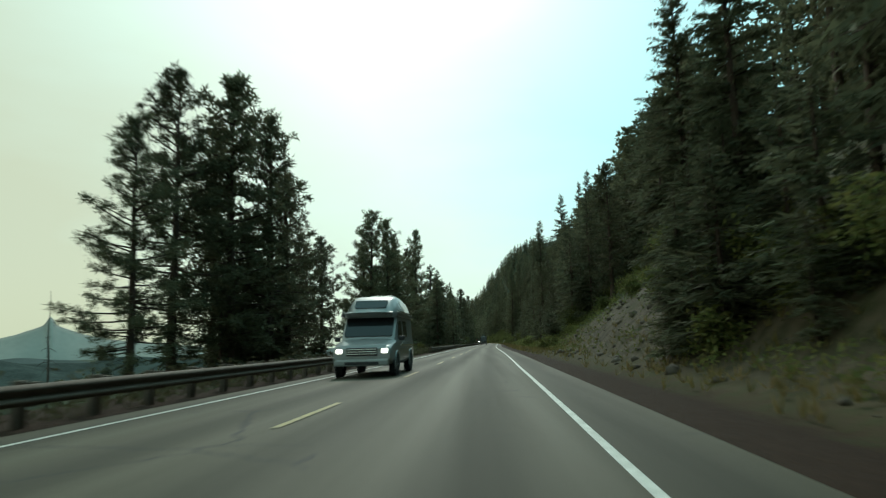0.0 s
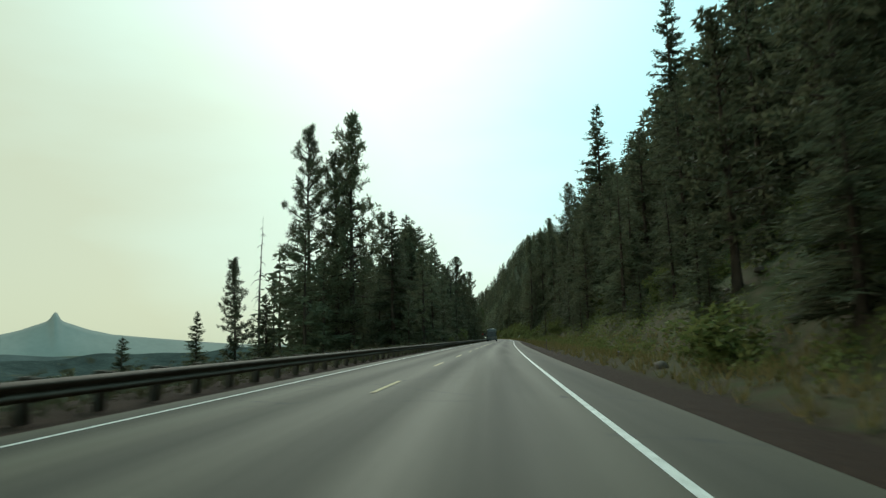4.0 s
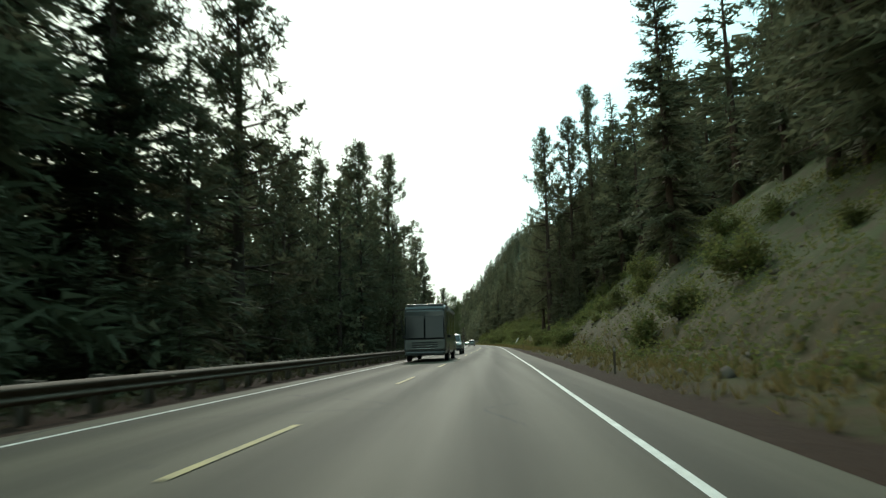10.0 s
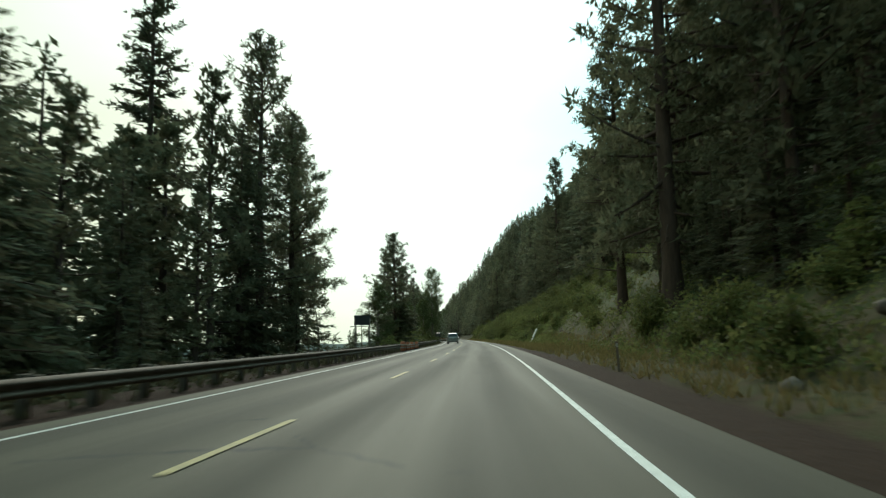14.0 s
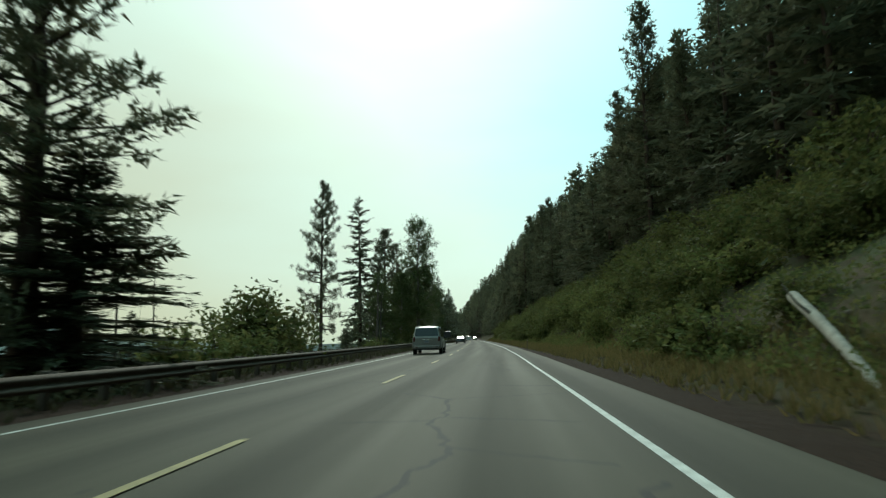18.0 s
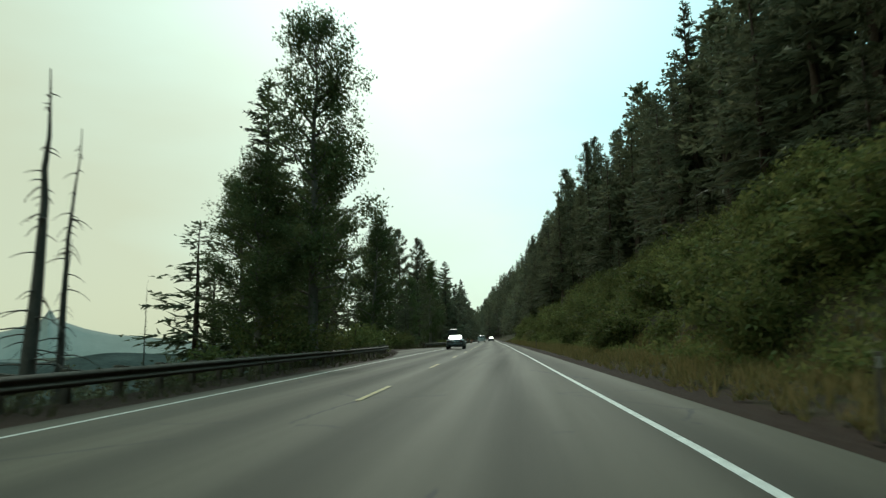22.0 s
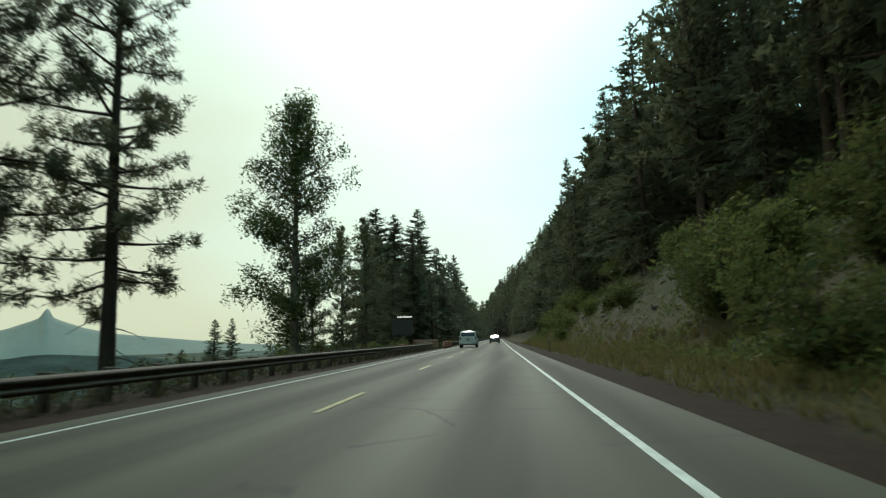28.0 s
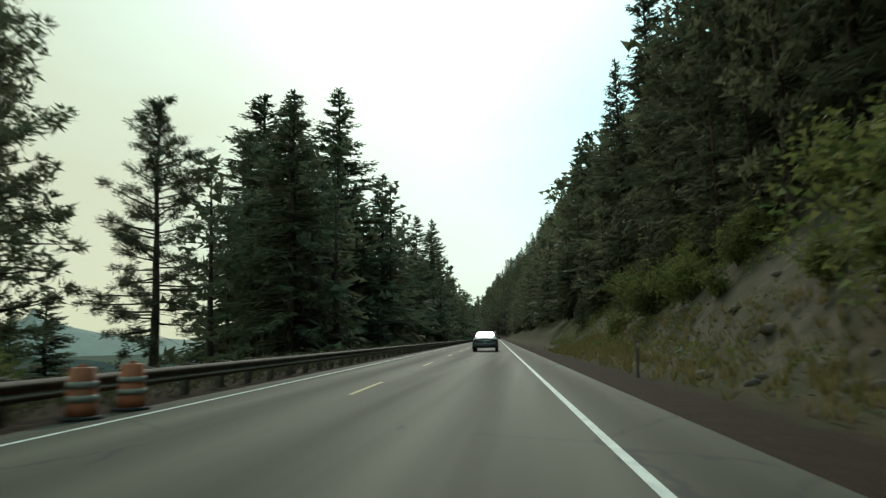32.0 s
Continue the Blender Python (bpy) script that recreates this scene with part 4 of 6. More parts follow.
def forest_fill():
    """The rest of the woods: single trees near the road, then one body of far woods on each side."""
    rng = random.Random(11)
    grid = {}
    for x, y in PLANTED:
        grid.setdefault((int(x // 6), int(y // 6)), []).append((x, y))

    def free(x, y, d):
        a, b = int(x // 6), int(y // 6)
        return all(math.hypot(x - p, y - q) > d for i in (-1, 0, 1) for j in (-1, 0, 1) for p, q in grid.get((a + i, b + j), ()))

    def near_limit(y):
        return float(np.interp(y, [-30, 8, 24, 31, 60, 70, 236, 250, 264, 282, 300, 322, 338, 374, 384, 428, 440, 596, 606, 655, 670], [8.5, 8.5, 9, 23, 23, 9.5, 9.5, 15, 16, 19, 27, 23, 10, 10, 24, 23, 19.5, 19, 14.5, 14, 10]))

    def room(x, y, high):
        """The height that keeps the hill's treetops under the open strip of sky above the road."""
        k = float(np.interp(y, [0, 26, 42, 60, 100, 150, 200, 215, 238, 320, 370, 395, 420, 440, 470, 500, 545, 575, 600, 625, 650, 690, 1100], [2.9, 2.5, 1.6, 1.45, 1.42, 1.4, 1.5, 1.55, 2.2, 2.4, 2.2, 1.45, 1.4, 1.4, 1.45, 1.4, 1.4, 1.5, 1.8, 2.2, 2.8, 3.2, 3.5]))
        return min(high, 1 + k * (x - float(way(y))) - float(terrain(x, y)))

    singles, woods = [], {"left": [], "right": [], "valley": []}
    # hill side
    for _ in range(5200):
        y, r = rng.uniform(-15, 1140), 9 + 70 * rng.random() ** 1.35
        if r < near_limit(y) + rng.uniform(0, 1.5) or (276 < y < 335 and rng.random() < 0.6):
            continue
        x = float(way(y)) + r
        if not free(x, y, 3.0 if r < 24 else 4.8):
            continue
        grid.setdefault((int(x // 6), int(y // 6)), []).append((x, y))
        high = rng.uniform(15, 27) if r < 18 else rng.uniform(17, 30)
        if r < 13:
            high = rng.uniform(7, 19) if y > 30 else rng.uniform(12, 24)
        if 455 < y < 600:
            high *= 1.2
        high = room(x, y, high)
        if high < 4:
            continue
        kind = "pine" if rng.random() < (0.25 if y < 330 else 0.4) else "fir"
        if r < near_limit(y) + 8.5 and y < 700:
            singles.append((kind, x, y, high))
        elif r < 50:
            woods["right"].append((kind, x, y, high))
    # the wooded rise that closes the view down the road
    for _ in range(1500):
        y, r = rng.uniform(1125, 1480), rng.uniform(-110, 150)
        x = float(way(y)) + r
        if free(x, y, 5.4):
            grid.setdefault((int(x // 6), int(y // 6)), []).append((x, y))
            woods["right"].append(("fir" if rng.random() < 0.6 else "pine", x, y, rng.uniform(14, 25)))
    # valley side
    spans = ((172, 205, 9.5, 24, 20), (205, 330, 9.5, 46, 20), (330, 372, 11, 40, 18), (500, 532, 14, 21, 13), (562, 588, 15, 26, 11), (690, 760, 12, 27, 22), (760, 1140, 9.5, 42, 22))
    for _ in range(4200):
        y, r = rng.uniform(-15, 1300), 9.5 + 50 * rng.random() ** 1.25
        for a, b, lo, hi, tall in spans:
            if a < y < b and lo < r < hi:
                break
        else:
            continue
        x = float(way(y)) - r
        if not free(x, y, 3.2):
            continue
        grid.setdefault((int(x // 6), int(y // 6)), []).append((x, y))
        high = rng.uniform(0.55, 1.05) * tall + max(0, -float(terrain(x, y))) * 0.8
        if r < 12.5:
            high *= 0.7
        kind = "fir" if rng.random() < 0.62 else "pine"
        if 500 < y < 618 and rng.random() < 0.5:
            kind = "broadleaf"
        (singles if (r < 22 and y < 640) else woods["left"]).append((kind, x, y, high))
    # low woods down in the valley, their tips under the road's level
    for _ in range(2600):
        y, r = rng.uniform(-10, 900), 30 + 150 * rng.random() ** 1.2
        x = float(way(y)) - r
        z = float(terrain(x, y))
        if z > -7 or not free(x, y, 5.5) or len(woods["valley"]) > 380:
            continue
        grid.setdefault((int(x // 6), int(y // 6)), []).append((x, y))
        woods["valley"].append(("fir" if rng.random() < 0.7 else "pine", x, y, min(rng.uniform(7, 16), -z - rng.uniform(0.0, 3.0))))
    rng.shuffle(singles)
    singles.sort(key=lambda s: abs(s[1] - float(way(s[2]))))
    for n, (kind, x, y, high) in enumerate(singles):
        if n < 170:
            plant(kind, 0.45 if kind != "broadleaf" else 1.0, rng.randrange(3), x, y, high, rng.uniform(0.9, 1.2), rng.uniform(0, 360), rng.uniform(-1.5, 1.5), "roadside woods")
        else:
            woods["left" if x < float(way(y)) else "right"].append((kind, x, y, high))
    pats = {}
    for kind in ("pine", "fir"):
        for i in range(3):
            g = np.random.default_rng(77 + i)
            trunk, _, (V, F) = conifer(g, kind, 0.07)
            gn = np.random.default_rng(177 + i)
            t2, _, (V2, F2) = conifer(gn, kind, 0.34)
            pats[kind, i] = (trunk, V, F, t2, V2, F2)
    for side, items in woods.items():
        for kind, leaf in (("pine", PINE), ("fir", FIR)):
            VT, FT, VL, FL, at, al = [], [], [], [], 0, 0
            for k, x, y, high in items:
                if (k == "pine") != (kind == "pine"):
                    continue
                trunk, V, F, t2, V2, F2 = pats[kind, rng.randrange(3)]
                if abs(x - float(way(y))) < 34 and y < 660 and x > float(way(y)) or abs(x - float(way(y))) < 24 and y < 640:
                    trunk, V, F = t2, V2, F2
                s, a = high / 20, rng.uniform(0, 6.28)
                w = s * rng.uniform(1.1, 1.5) * (1.25 if high < 14 else 1.0)
                M = np.array([[math.cos(a) * w, -math.sin(a) * w, 0], [math.sin(a) * w, math.cos(a) * w, 0], [0, 0, s]])
                o = np.array([x, y, float(terrain(x, y))])
                VT.append(trunk[0] @ M.T + o); FT.append(trunk[1] + at); at += len(trunk[0])
                VL.append(V @ M.T + o); FL.append(F + al); al += len(V)
            if not VL:
                continue
            root = new("far_woods")
            tagged(root, f"dark {kind} woods down in the smoky valley" if side == "valley" else f"dense dark {kind} woods covering the slope beside the highway", "woods", kind="stuff")
            part("trunk_stand", fast_mesh("trunk_stand", np.concatenate(VT), quads=np.concatenate(FT), mat=BARK), root)
            part("canopy", fast_mesh("canopy", np.concatenate(VL), tris=np.concatenate(FL), mat=leaf), root)


def young_firs():
    """Young firs that close the foot of the woods on both sides."""
    rng = random.Random(31)
    for a, b, lo, hi, n in ((4, 26, 7.6, 11.5, 12), (15, 28, 6.9, 9.4, 13), (72, 240, 8.2, 12.5, 44), (336, 376, 9, 13, 8), (440, 600, 15, 20, 12), (665, 720, 8.5, 12, 7)):
        for _ in range(n):
            y = rng.uniform(a, b)
            plant("fir", 0.45, rng.randrange(3), float(way(y)) + rng.uniform(lo, hi), y, rng.uniform(3.0, 7.5), rng.uniform(1.3, 1.9), rng.uniform(0, 360), 0, "young firs at the wood's edge")
    for a, b, lo, hi, n in ((30, 50, 13.4, 16.5, 9), (68, 74, 18, 22, 3), (81, 100, 12, 17, 8), (172, 330, 9.6, 14, 30), (330, 372, 10.5, 16, 8), (560, 584, 13, 18, 6), (656, 668, 19, 24, 4), (690, 740, 12, 22, 6)):
        for _ in range(n):
            y = rng.uniform(a, b)
            x = float(way(y)) - rng.uniform(lo, hi)
            plant("fir", 0.45, rng.randrange(3), x, y, rng.uniform(3.0, 7.0) - 0.7 * float(terrain(x, y)), rng.uniform(1.2, 1.7), rng.uniform(0, 360), 0, "young firs below the guardrail")


def shrubs_fill():
    """Bushes on the bank and behind the rail, then low growth, grass and loose stones as stuff."""
    rng = random.Random(23)
    n = 0
    while n < 262:
        y = rng.uniform(2, 690)
        dense = float(np.interp(y, [0, 20, 30, 70, 80, 230, 245, 330, 340, 375, 385, 425, 440, 600, 620, 690], [0.4, 0.4, 0.3, 0.3, 0.45, 0.45, 0.75, 0.65, 0.35, 0.35, 1, 1, 1, 1, 0.9, 0.5]))
        if rng.random() > dense:
            continue
        r = rng.uniform(6.6, 13.5) if rng.random() < 0.75 else rng.uniform(13, 18)
        if 401 < y < 417 and r < 9.6:
            continue
        high = rng.uniform(1.1, 3.4) * (1.0 if 430 < y < 690 else 0.72)
        plant("shrub", 2.0 if high > 2.2 else 1.0, rng.randrange(3), float(way(y)) + r, y, high, rng.uniform(0.9, 1.5), rng.uniform(0, 360), 0, "bushes on the bank")
        n += 1
    for y, off, high in ((238, -9.6, 3.2), (232, -9.4, 2.4), (229, -10, 2.6), (205, -9.2, 1.6), (424, -11.8, 3.4), (428, -11.6, 4.4), (432, -12.2, 4.6), (436, -12.4, 3.6), (471, -11.6, 2.4), (466, -12, 2.2), (487, -11.4, 2.0), (493, -10.6, 3.4), (500, -10.8, 3.2), (521, -13, 3.2), (526, -14, 3.6), (531, -13.2, 3.0), (418, -10.8, 2.4), (402, -10.8, 2.2), (50, -11, 1.4), (58, -11.6, 1.6), (67, -11.4, 1.2), (102, -10.4, 1.8), (550, -13.6, 3.2), (557, -13.2, 3.6), (415.2, 8.3, 1.5), (17, 8.6, 2.4), (21, 9.2, 2.8), (25, 8.6, 3.0), (13, 9.0, 2.6), (598, -11.2, 1.6), (606, -11, 2.0), (627, -12, 2.0), (646, -13, 2.2), (655, -13, 2.6)):
        plant("shrub", 2.5 if high > 2.5 else 1.0, rng.randrange(2 if high > 2.5 else 4), float(way(y)) + off, y, high, rng.uniform(0.95, 1.3), rng.uniform(0, 360), 0, "bushes behind the guardrail")
    # the close thicket between those bushes, on the bank above the bend
    g = np.random.default_rng(77)
    sorts = [(joined(limbs), crown_) for limbs, crown_ in (shrub(np.random.default_rng(60 + k), 1.6) for k in range(3))]
    VS, QS, VL, FL, a, b = [], [], [], [], 0, 0
    for k in range(170):
        y, high, az = g.uniform(418, 600), g.uniform(0.6, 1.65), g.uniform(0, 6.28)
        x = float(way(y)) + g.uniform(8.4, 20.4)
        wide = high * g.uniform(0.95, 1.6)
        (sv, sq), (lv, lf) = sorts[k % 3]
        M = np.array([[math.cos(az) * wide, math.sin(az) * wide, 0], [-math.sin(az) * wide, math.cos(az) * wide, 0], [0, 0, high]])
        foot = np.array([x, y, float(terrain(x, y)) - 0.05])
        VS.append(sv @ M + foot); QS.append(np.asarray(sq) + a); VL.append(lv @ M + foot); FL.append(np.asarray(lf) + b)
        a, b = a + len(sv), b + len(lv)
    thicket = new("thicket")
    tagged(thicket, "close green thicket of bushes covering the steep bank", "thicket", kind="stuff")
    tagged(part("stem_frame", fast_mesh("stem_frame", np.concatenate(VS), quads=np.concatenate(QS), mat=BARK), thicket), kind="stuff")
    tagged(part("foliage", fast_mesh("foliage", np.concatenate(VL), tris=np.concatenate(FL), mat=SHRUB), thicket), kind="stuff")
    g = np.random.default_rng(5)
    # low growth on the bank and forest floor
    m = 27000
    y = np.where(np.arange(m) < 21000, g.uniform(-10, 720, m), g.uniform(396, 600, m))
    r = 6.2 + 16 * g.random(m) ** 1.2
    keep = g.random(m) > 0.9 * cut(y) * (r < 17)
    y, r = y[keep], r[keep]
    x = way(y) + r
    lump = 0.5 + 0.5 * np.sin(x * 0.7 + np.sin(y * 0.31) * 3) * np.sin(y * 0.53 + x * 0.2)
    keep = lump > 0.3
    x, y, lump = x[keep], y[keep], lump[keep]
    C = np.column_stack([x, y, terrain(x, y) + 0.12 + 0.55 * lump * g.random(len(x))])
    V, F = leaves(g, C, 17, 0.16, 0.2)
    tagged(new("undergrowth", fast_mesh("undergrowth", V, tris=F, mat=SHRUB)), "low green undergrowth scattered over the bank", "undergrowth", kind="stuff")
    # behind the rail
    m = 8200
    y, r = g.uniform(-10, 720, m), -0.5 - 6 * g.random(m) ** 1.7
    x = rail_line(y) + r
    keep = x < left_edge(y) - 0.4
    x, y = x[keep], y[keep]
    C = np.column_stack([x, y, terrain(x, y) + 0.08 + 0.34 * g.random(len(x))])
    V, F = leaves(g, C, 12, 0.15, 0.2)
    tagged(new("undergrowth", fast_mesh("undergrowth", V, tris=F, mat=WEED)), "low dry weeds and seedlings behind the guardrail", "undergrowth", kind="stuff")
    # grass of the verge
    m = 36000
    y, r = g.uniform(-5, 700, m), g.uniform(4.1, 8.2, m)
    more = np.interp(y, [0, 80, 95, 370, 385, 700], [0.22, 0.26, 0.3, 0.4, 1, 1])
    keep = (g.random(m) < more) & (g.random(m) < (r - 4.0) / 1.7) & (g.random(m) > 0.8 * cut(y))
    y, r = y[keep], r[keep]
    x = way(y) + r
    C = np.column_stack([x, y, terrain(x, y) - 0.03])
    V, F = blades(g, C, np.tile([0, 0, 1.0], (len(C), 1)), 7, 0.45, 0.045, 0.35)
    tagged(new("grass", fast_mesh("grass", V, tris=F, mat=GRASS)), "dry yellow-green grass along the verge", "grass", kind="stuff")
    m = 4200
    y, side = g.uniform(-5, 700, m), g.random(m)
    x = way(y) - 7.0 - g.random(m) * 1.8
    keep = x < left_edge(y) - 0.15
    x, y = x[keep], y[keep]
    C = np.column_stack([x, y, terrain(x, y) - 0.03])
    V, F = blades(g, C, np.tile([0, 0, 1.0], (len(C), 1)), 6, 0.32, 0.03, 0.35)
    tagged(new("grass", fast_mesh("grass", V, tris=F, mat=WEED)), "sparse dry brown grass under the guardrail", "grass", kind="stuff")
    # loose stones on the bare cuts
    V, F, at = [], [], 0
    ico = bmesh.new()
    bmesh.ops.create_icosphere(ico, subdivisions=1, radius=1)
    sv = np.array([v.co[:] for v in ico.verts])
    sf = np.array([[v.index for v in f.verts] for f in ico.faces])
    ico.free()
    for _ in range(6500):
        yy = g.uniform(5, 690)
        if g.random() > 0.03 + 0.9 * float(cut(yy)):
            continue
        rr = 5.4 + 11 * g.random() ** 1.3
        xx = float(way(yy)) + rr
        s = 0.045 + 0.3 * g.random() ** 3.5
        sh = sv * (1 + g.normal(0, 0.2, (len(sv), 1))) * np.array([s, s * g.uniform(0.6, 1.2), s * g.uniform(0.45, 0.9)])
        V.append(sh + np.array([xx, yy, float(terrain(xx, yy)) + s * 0.15]))
        F.append(sf + at)
        at += len(sv)
    tagged(new("loose_stones", fast_mesh("loose_stones", np.concatenate(V), tris=np.concatenate(F), mat=STONE)), "broken grey stones lying on the bare cut bank", "stones", kind="stuff")


roadside_trees()
forest_fill()
young_firs()
shrubs_fill()


# ---------------------------------------------------------------- guardrail
def beam_mesh(length=3.86):
    """One panel of W-beam: a folded steel sheet with thickness."""
    prof = [(0.0, 0.156), (-0.012, 0.142), (-0.083, 0.108), (-0.083, 0.062), (-0.015, 0.022), (0.0, 0.0), (-0.015, -0.022), (-0.083, -0.062), (-0.083, -0.108), (-0.012, -0.142), (0.0, -0.156)]
    front = [(-x + 0.0, z) for x, z in prof]
    back = [(x - 0.006, z) for x, z in front[::-1]]
    ring = front + back
    n = len(ring)
    V = [(x, y, z) for y in (-length / 2, length / 2) for x, z in ring]
    F = [(i, (i + 1) % n, n + (i + 1) % n, n + i) for i in range(n)]
    return fast_mesh("beam", V, quads=F, mat=RUSTED)


def guardrail(y0, y1, label, flare_end=False):
    root = new("guardrail")
    tagged(root, label, "guardrail")
    n = int((y1 - y0) / 3.81)
    for i in range(n):
        a, b = y0 + 3.81 * i, y0 + 3.81 * (i + 1)
        m, xa, xb = (a + b) / 2, float(rail_line(a)), float(rail_line(b))
        turn = -math.degrees(math.atan2(xb - xa, b - a))
        gz = 0.0
        part("beam", BEAM, root, m=pose((xa + xb) / 2, m, 0.47 + gz, 0, 0, turn))
        for y in (a, m):
            x = float(rail_line(y))
            lean = random.uniform(-1.2, 1.2)
            part("post", POST, root, m=pose(x - 0.3, y, 0.0, lean, lean, turn))
            part("blockout", BLOCKOUT, root, m=pose(x - 0.105, y, 0.47, 0, 0, turn))
    for y, s in ((y0, -1), (y0 + 3.81 * n, 1)):
        x = float(rail_line(y))
        bm = bmesh.new()
        bmesh.ops.create_cone(bm, cap_ends=True, segments=14, radius1=0.16, radius2=0.16, depth=0.31, matrix=Matrix.Translation((0, 0, 0)))
        part("end_shoe", bm_mesh("end_shoe", bm, RUSTED), root, "rounded rusty end shoe", pose(x - 0.1, y + s * 0.05, 0.47))


BEAM = beam_mesh()
POST = bm_mesh("post", box(0.15, 0.2, 1.3, 0.012, (0, 0, 0.02), 1), TIMBER)
BLOCKOUT = bm_mesh("blockout", box(0.17, 0.15, 0.36, 0.01, seg=1), TIMBER)
random.seed(3)
guardrail(-34, 38, "rust-brown W-beam guardrail on timber posts")
guardrail(78, 542, "long rust-brown W-beam guardrail on timber posts above the valley")
guardrail(549, 634, "short rust-brown W-beam guardrail before the roadworks")
guardrail(644, 905, "rust-brown W-beam guardrail on timber posts beyond the roadworks")

# ---------------------------------------------------------------- vehicles
GLASS = plain("tinted_car_glass", (0.012, 0.014, 0.015), 0.08, 0.0, 0.35)
RUBBER = material("tyre_rubber", (0.02, 0.02, 0.02), 0.85, var=0.3, scale=8, fine=60, bump=0.3)
ALLOY = material("wheel_alloy", (0.4, 0.4, 0.4), 0.35, 0.8, var=0.2, scale=8, bump=0.0)
DARK_PLASTIC = material("dark_plastic", (0.025, 0.025, 0.027), 0.6, var=0.2, scale=8, bump=0.1)
CHROME = plain("chrome_trim", (0.6, 0.6, 0.6), 0.15, 1.0)
RED_LENS = plain("red_lamp_lens", (0.06, 0.009, 0.008), 0.25)
LAMP = plain("lit_headlamp", (0.9, 0.9, 0.85), 0.2, emit=(1.0, 0.95, 0.8, 2.5))
CLEAR_LENS = plain("clear_lamp_lens", (0.6, 0.6, 0.58), 0.15)
PLATE = plain("number_plate", (0.15, 0.16, 0.165), 0.6)
PLATE_INK = plain("plate_ink", (0.06, 0.08, 0.16), 0.5)


def paint(name, col, metal=0.4, rough=0.32):
    m = material(name, col, rough, metal, var=0.12, scale=1.2, fine=90, bump=0.02, dist=0.002)
    m.node_tree.nodes["Principled BSDF"].inputs["Coat Weight"].default_value = 0.5
    return m


def wheel_parts(root, x, y, r, w=0.24):
    side = 1 if x > 0 else -1
    prof = [(0.62 * r, -w / 2), (0.9 * r, -w / 2), (r, -w / 2 + 0.04), (r, w / 2 - 0.04), (0.9 * r, w / 2), (0.62 * r, w / 2)]
    seg = 22
    ang = np.arange(seg) * 2 * math.pi / seg
    V = np.array([[(p[1], p[0] * math.cos(a), p[0] * math.sin(a)) for p in prof] for a in ang]).reshape(-1, 3)
    k = len(prof)
    F = [(i * k + j, ((i + 1) % seg) * k + j, ((i + 1) % seg) * k + j + 1, i * k + j + 1) for i in range(seg) for j in range(k - 1)]
    wh = part("wheel", fast_mesh("tyre_mesh", V, quads=F, mat=RUBBER, smooth=True), root, "black rubber tyre", pose(x, y, r))
    bm = bmesh.new()
    bmesh.ops.create_cone(bm, cap_ends=True, segments=22, radius1=0.63 * r, radius2=0.63 * r, depth=w * 0.5)
    for i in range(5):
        bmesh.ops.create_cube(bm, size=1, matrix=Euler((0, 0, i * 2 * math.pi / 5)).to_matrix().to_4x4() @ Matrix.Translation((0.33 * r, 0, w * 0.3)) @ Matrix.Diagonal((0.55 * r, 0.11 * r, 0.04, 1)))
    bmesh.ops.create_cone(bm, cap_ends=True, segments=12, radius1=0.14 * r, radius2=0.1 * r, depth=0.05, matrix=Matrix.Translation((0, 0, w * 0.33)))
    part("rim", bm_mesh("rim", bm, ALLOY), wh, "alloy rim", pose(side * 0.02, 0, 0, 0, 90 * side, 0))


def body_shell(stations, mat):
    """Lofts a body through stations of (y, half width, z under, z belt, z top, half width at top)."""
    rings = []
    for y, w, zu, zb, zt, wt in stations:
        half = [(0.0, zu), (0.86 * w, zu), (0.97 * w, zu + 0.1), (w, zu + 0.25 * (zb - zu) + 0.06), (w, zb - 0.16), (0.985 * w, zb - 0.04), (0.965 * w, zb), (wt + 0.03, zt - 0.09 if zt - zb > 0.2 else zb + 0.4 * (zt - zb)), (wt - 0.005, zt - 0.05), (wt - 0.06, zt - 0.018), (0.7 * wt, zt + 0.004), (0.0, zt + 0.016)]
        ring = half + [(-x, z) for x, z in half[-2:0:-1]]
        rings.append([(x, y, z) for x, z in ring])
    n, k = len(rings), len(rings[0])
    V = np.array(rings).reshape(-1, 3)
    F = [(i * k + j, i * k + (j + 1) % k, (i + 1) * k + (j + 1) % k, (i + 1) * k + j) for i in range(n - 1) for j in range(k)]
    me = bpy.data.meshes.new("body")
    me.from_pydata(V.tolist(), [], F + [tuple(range(k)), tuple((n - 1) * k + j for j in range(k - 1, -1, -1))])
    me.materials.append(mat)
    me.polygons.foreach_set("use_smooth", np.ones(len(me.polygons), bool))
    me.set_sharp_from_angle(angle=radians(28))
    me.update()
    return me


def at_y(stations, y):
    S = np.array(stations)
    return [float(np.interp(y, S[:, 0], S[:, i])) for i in range(6)]


def side_glass(stations, y0, y1, s, lo=0.1, hi=0.86, slant0=0.0, slant1=0.0):
    """A side window between two stations; s: side. slant: how far the upper corner moves in from the lower one."""
    pts = []
    for y, h, sl in ((y0, lo, 0), (y1, lo, 0), (y1, hi, slant1), (y0, hi, slant0)):
        yy = y + sl
        _, w, _, zb, zt, wt = at_y(stations, yy)
        top = zt - 0.09
        a, b = 0.965 * w, wt + 0.03
        pts.append(Vector((s * (a + (b - a) * h + 0.006), yy, zb + (top - zb) * h)))
    return pane(pts, Vector((s, 0, 0.2)))


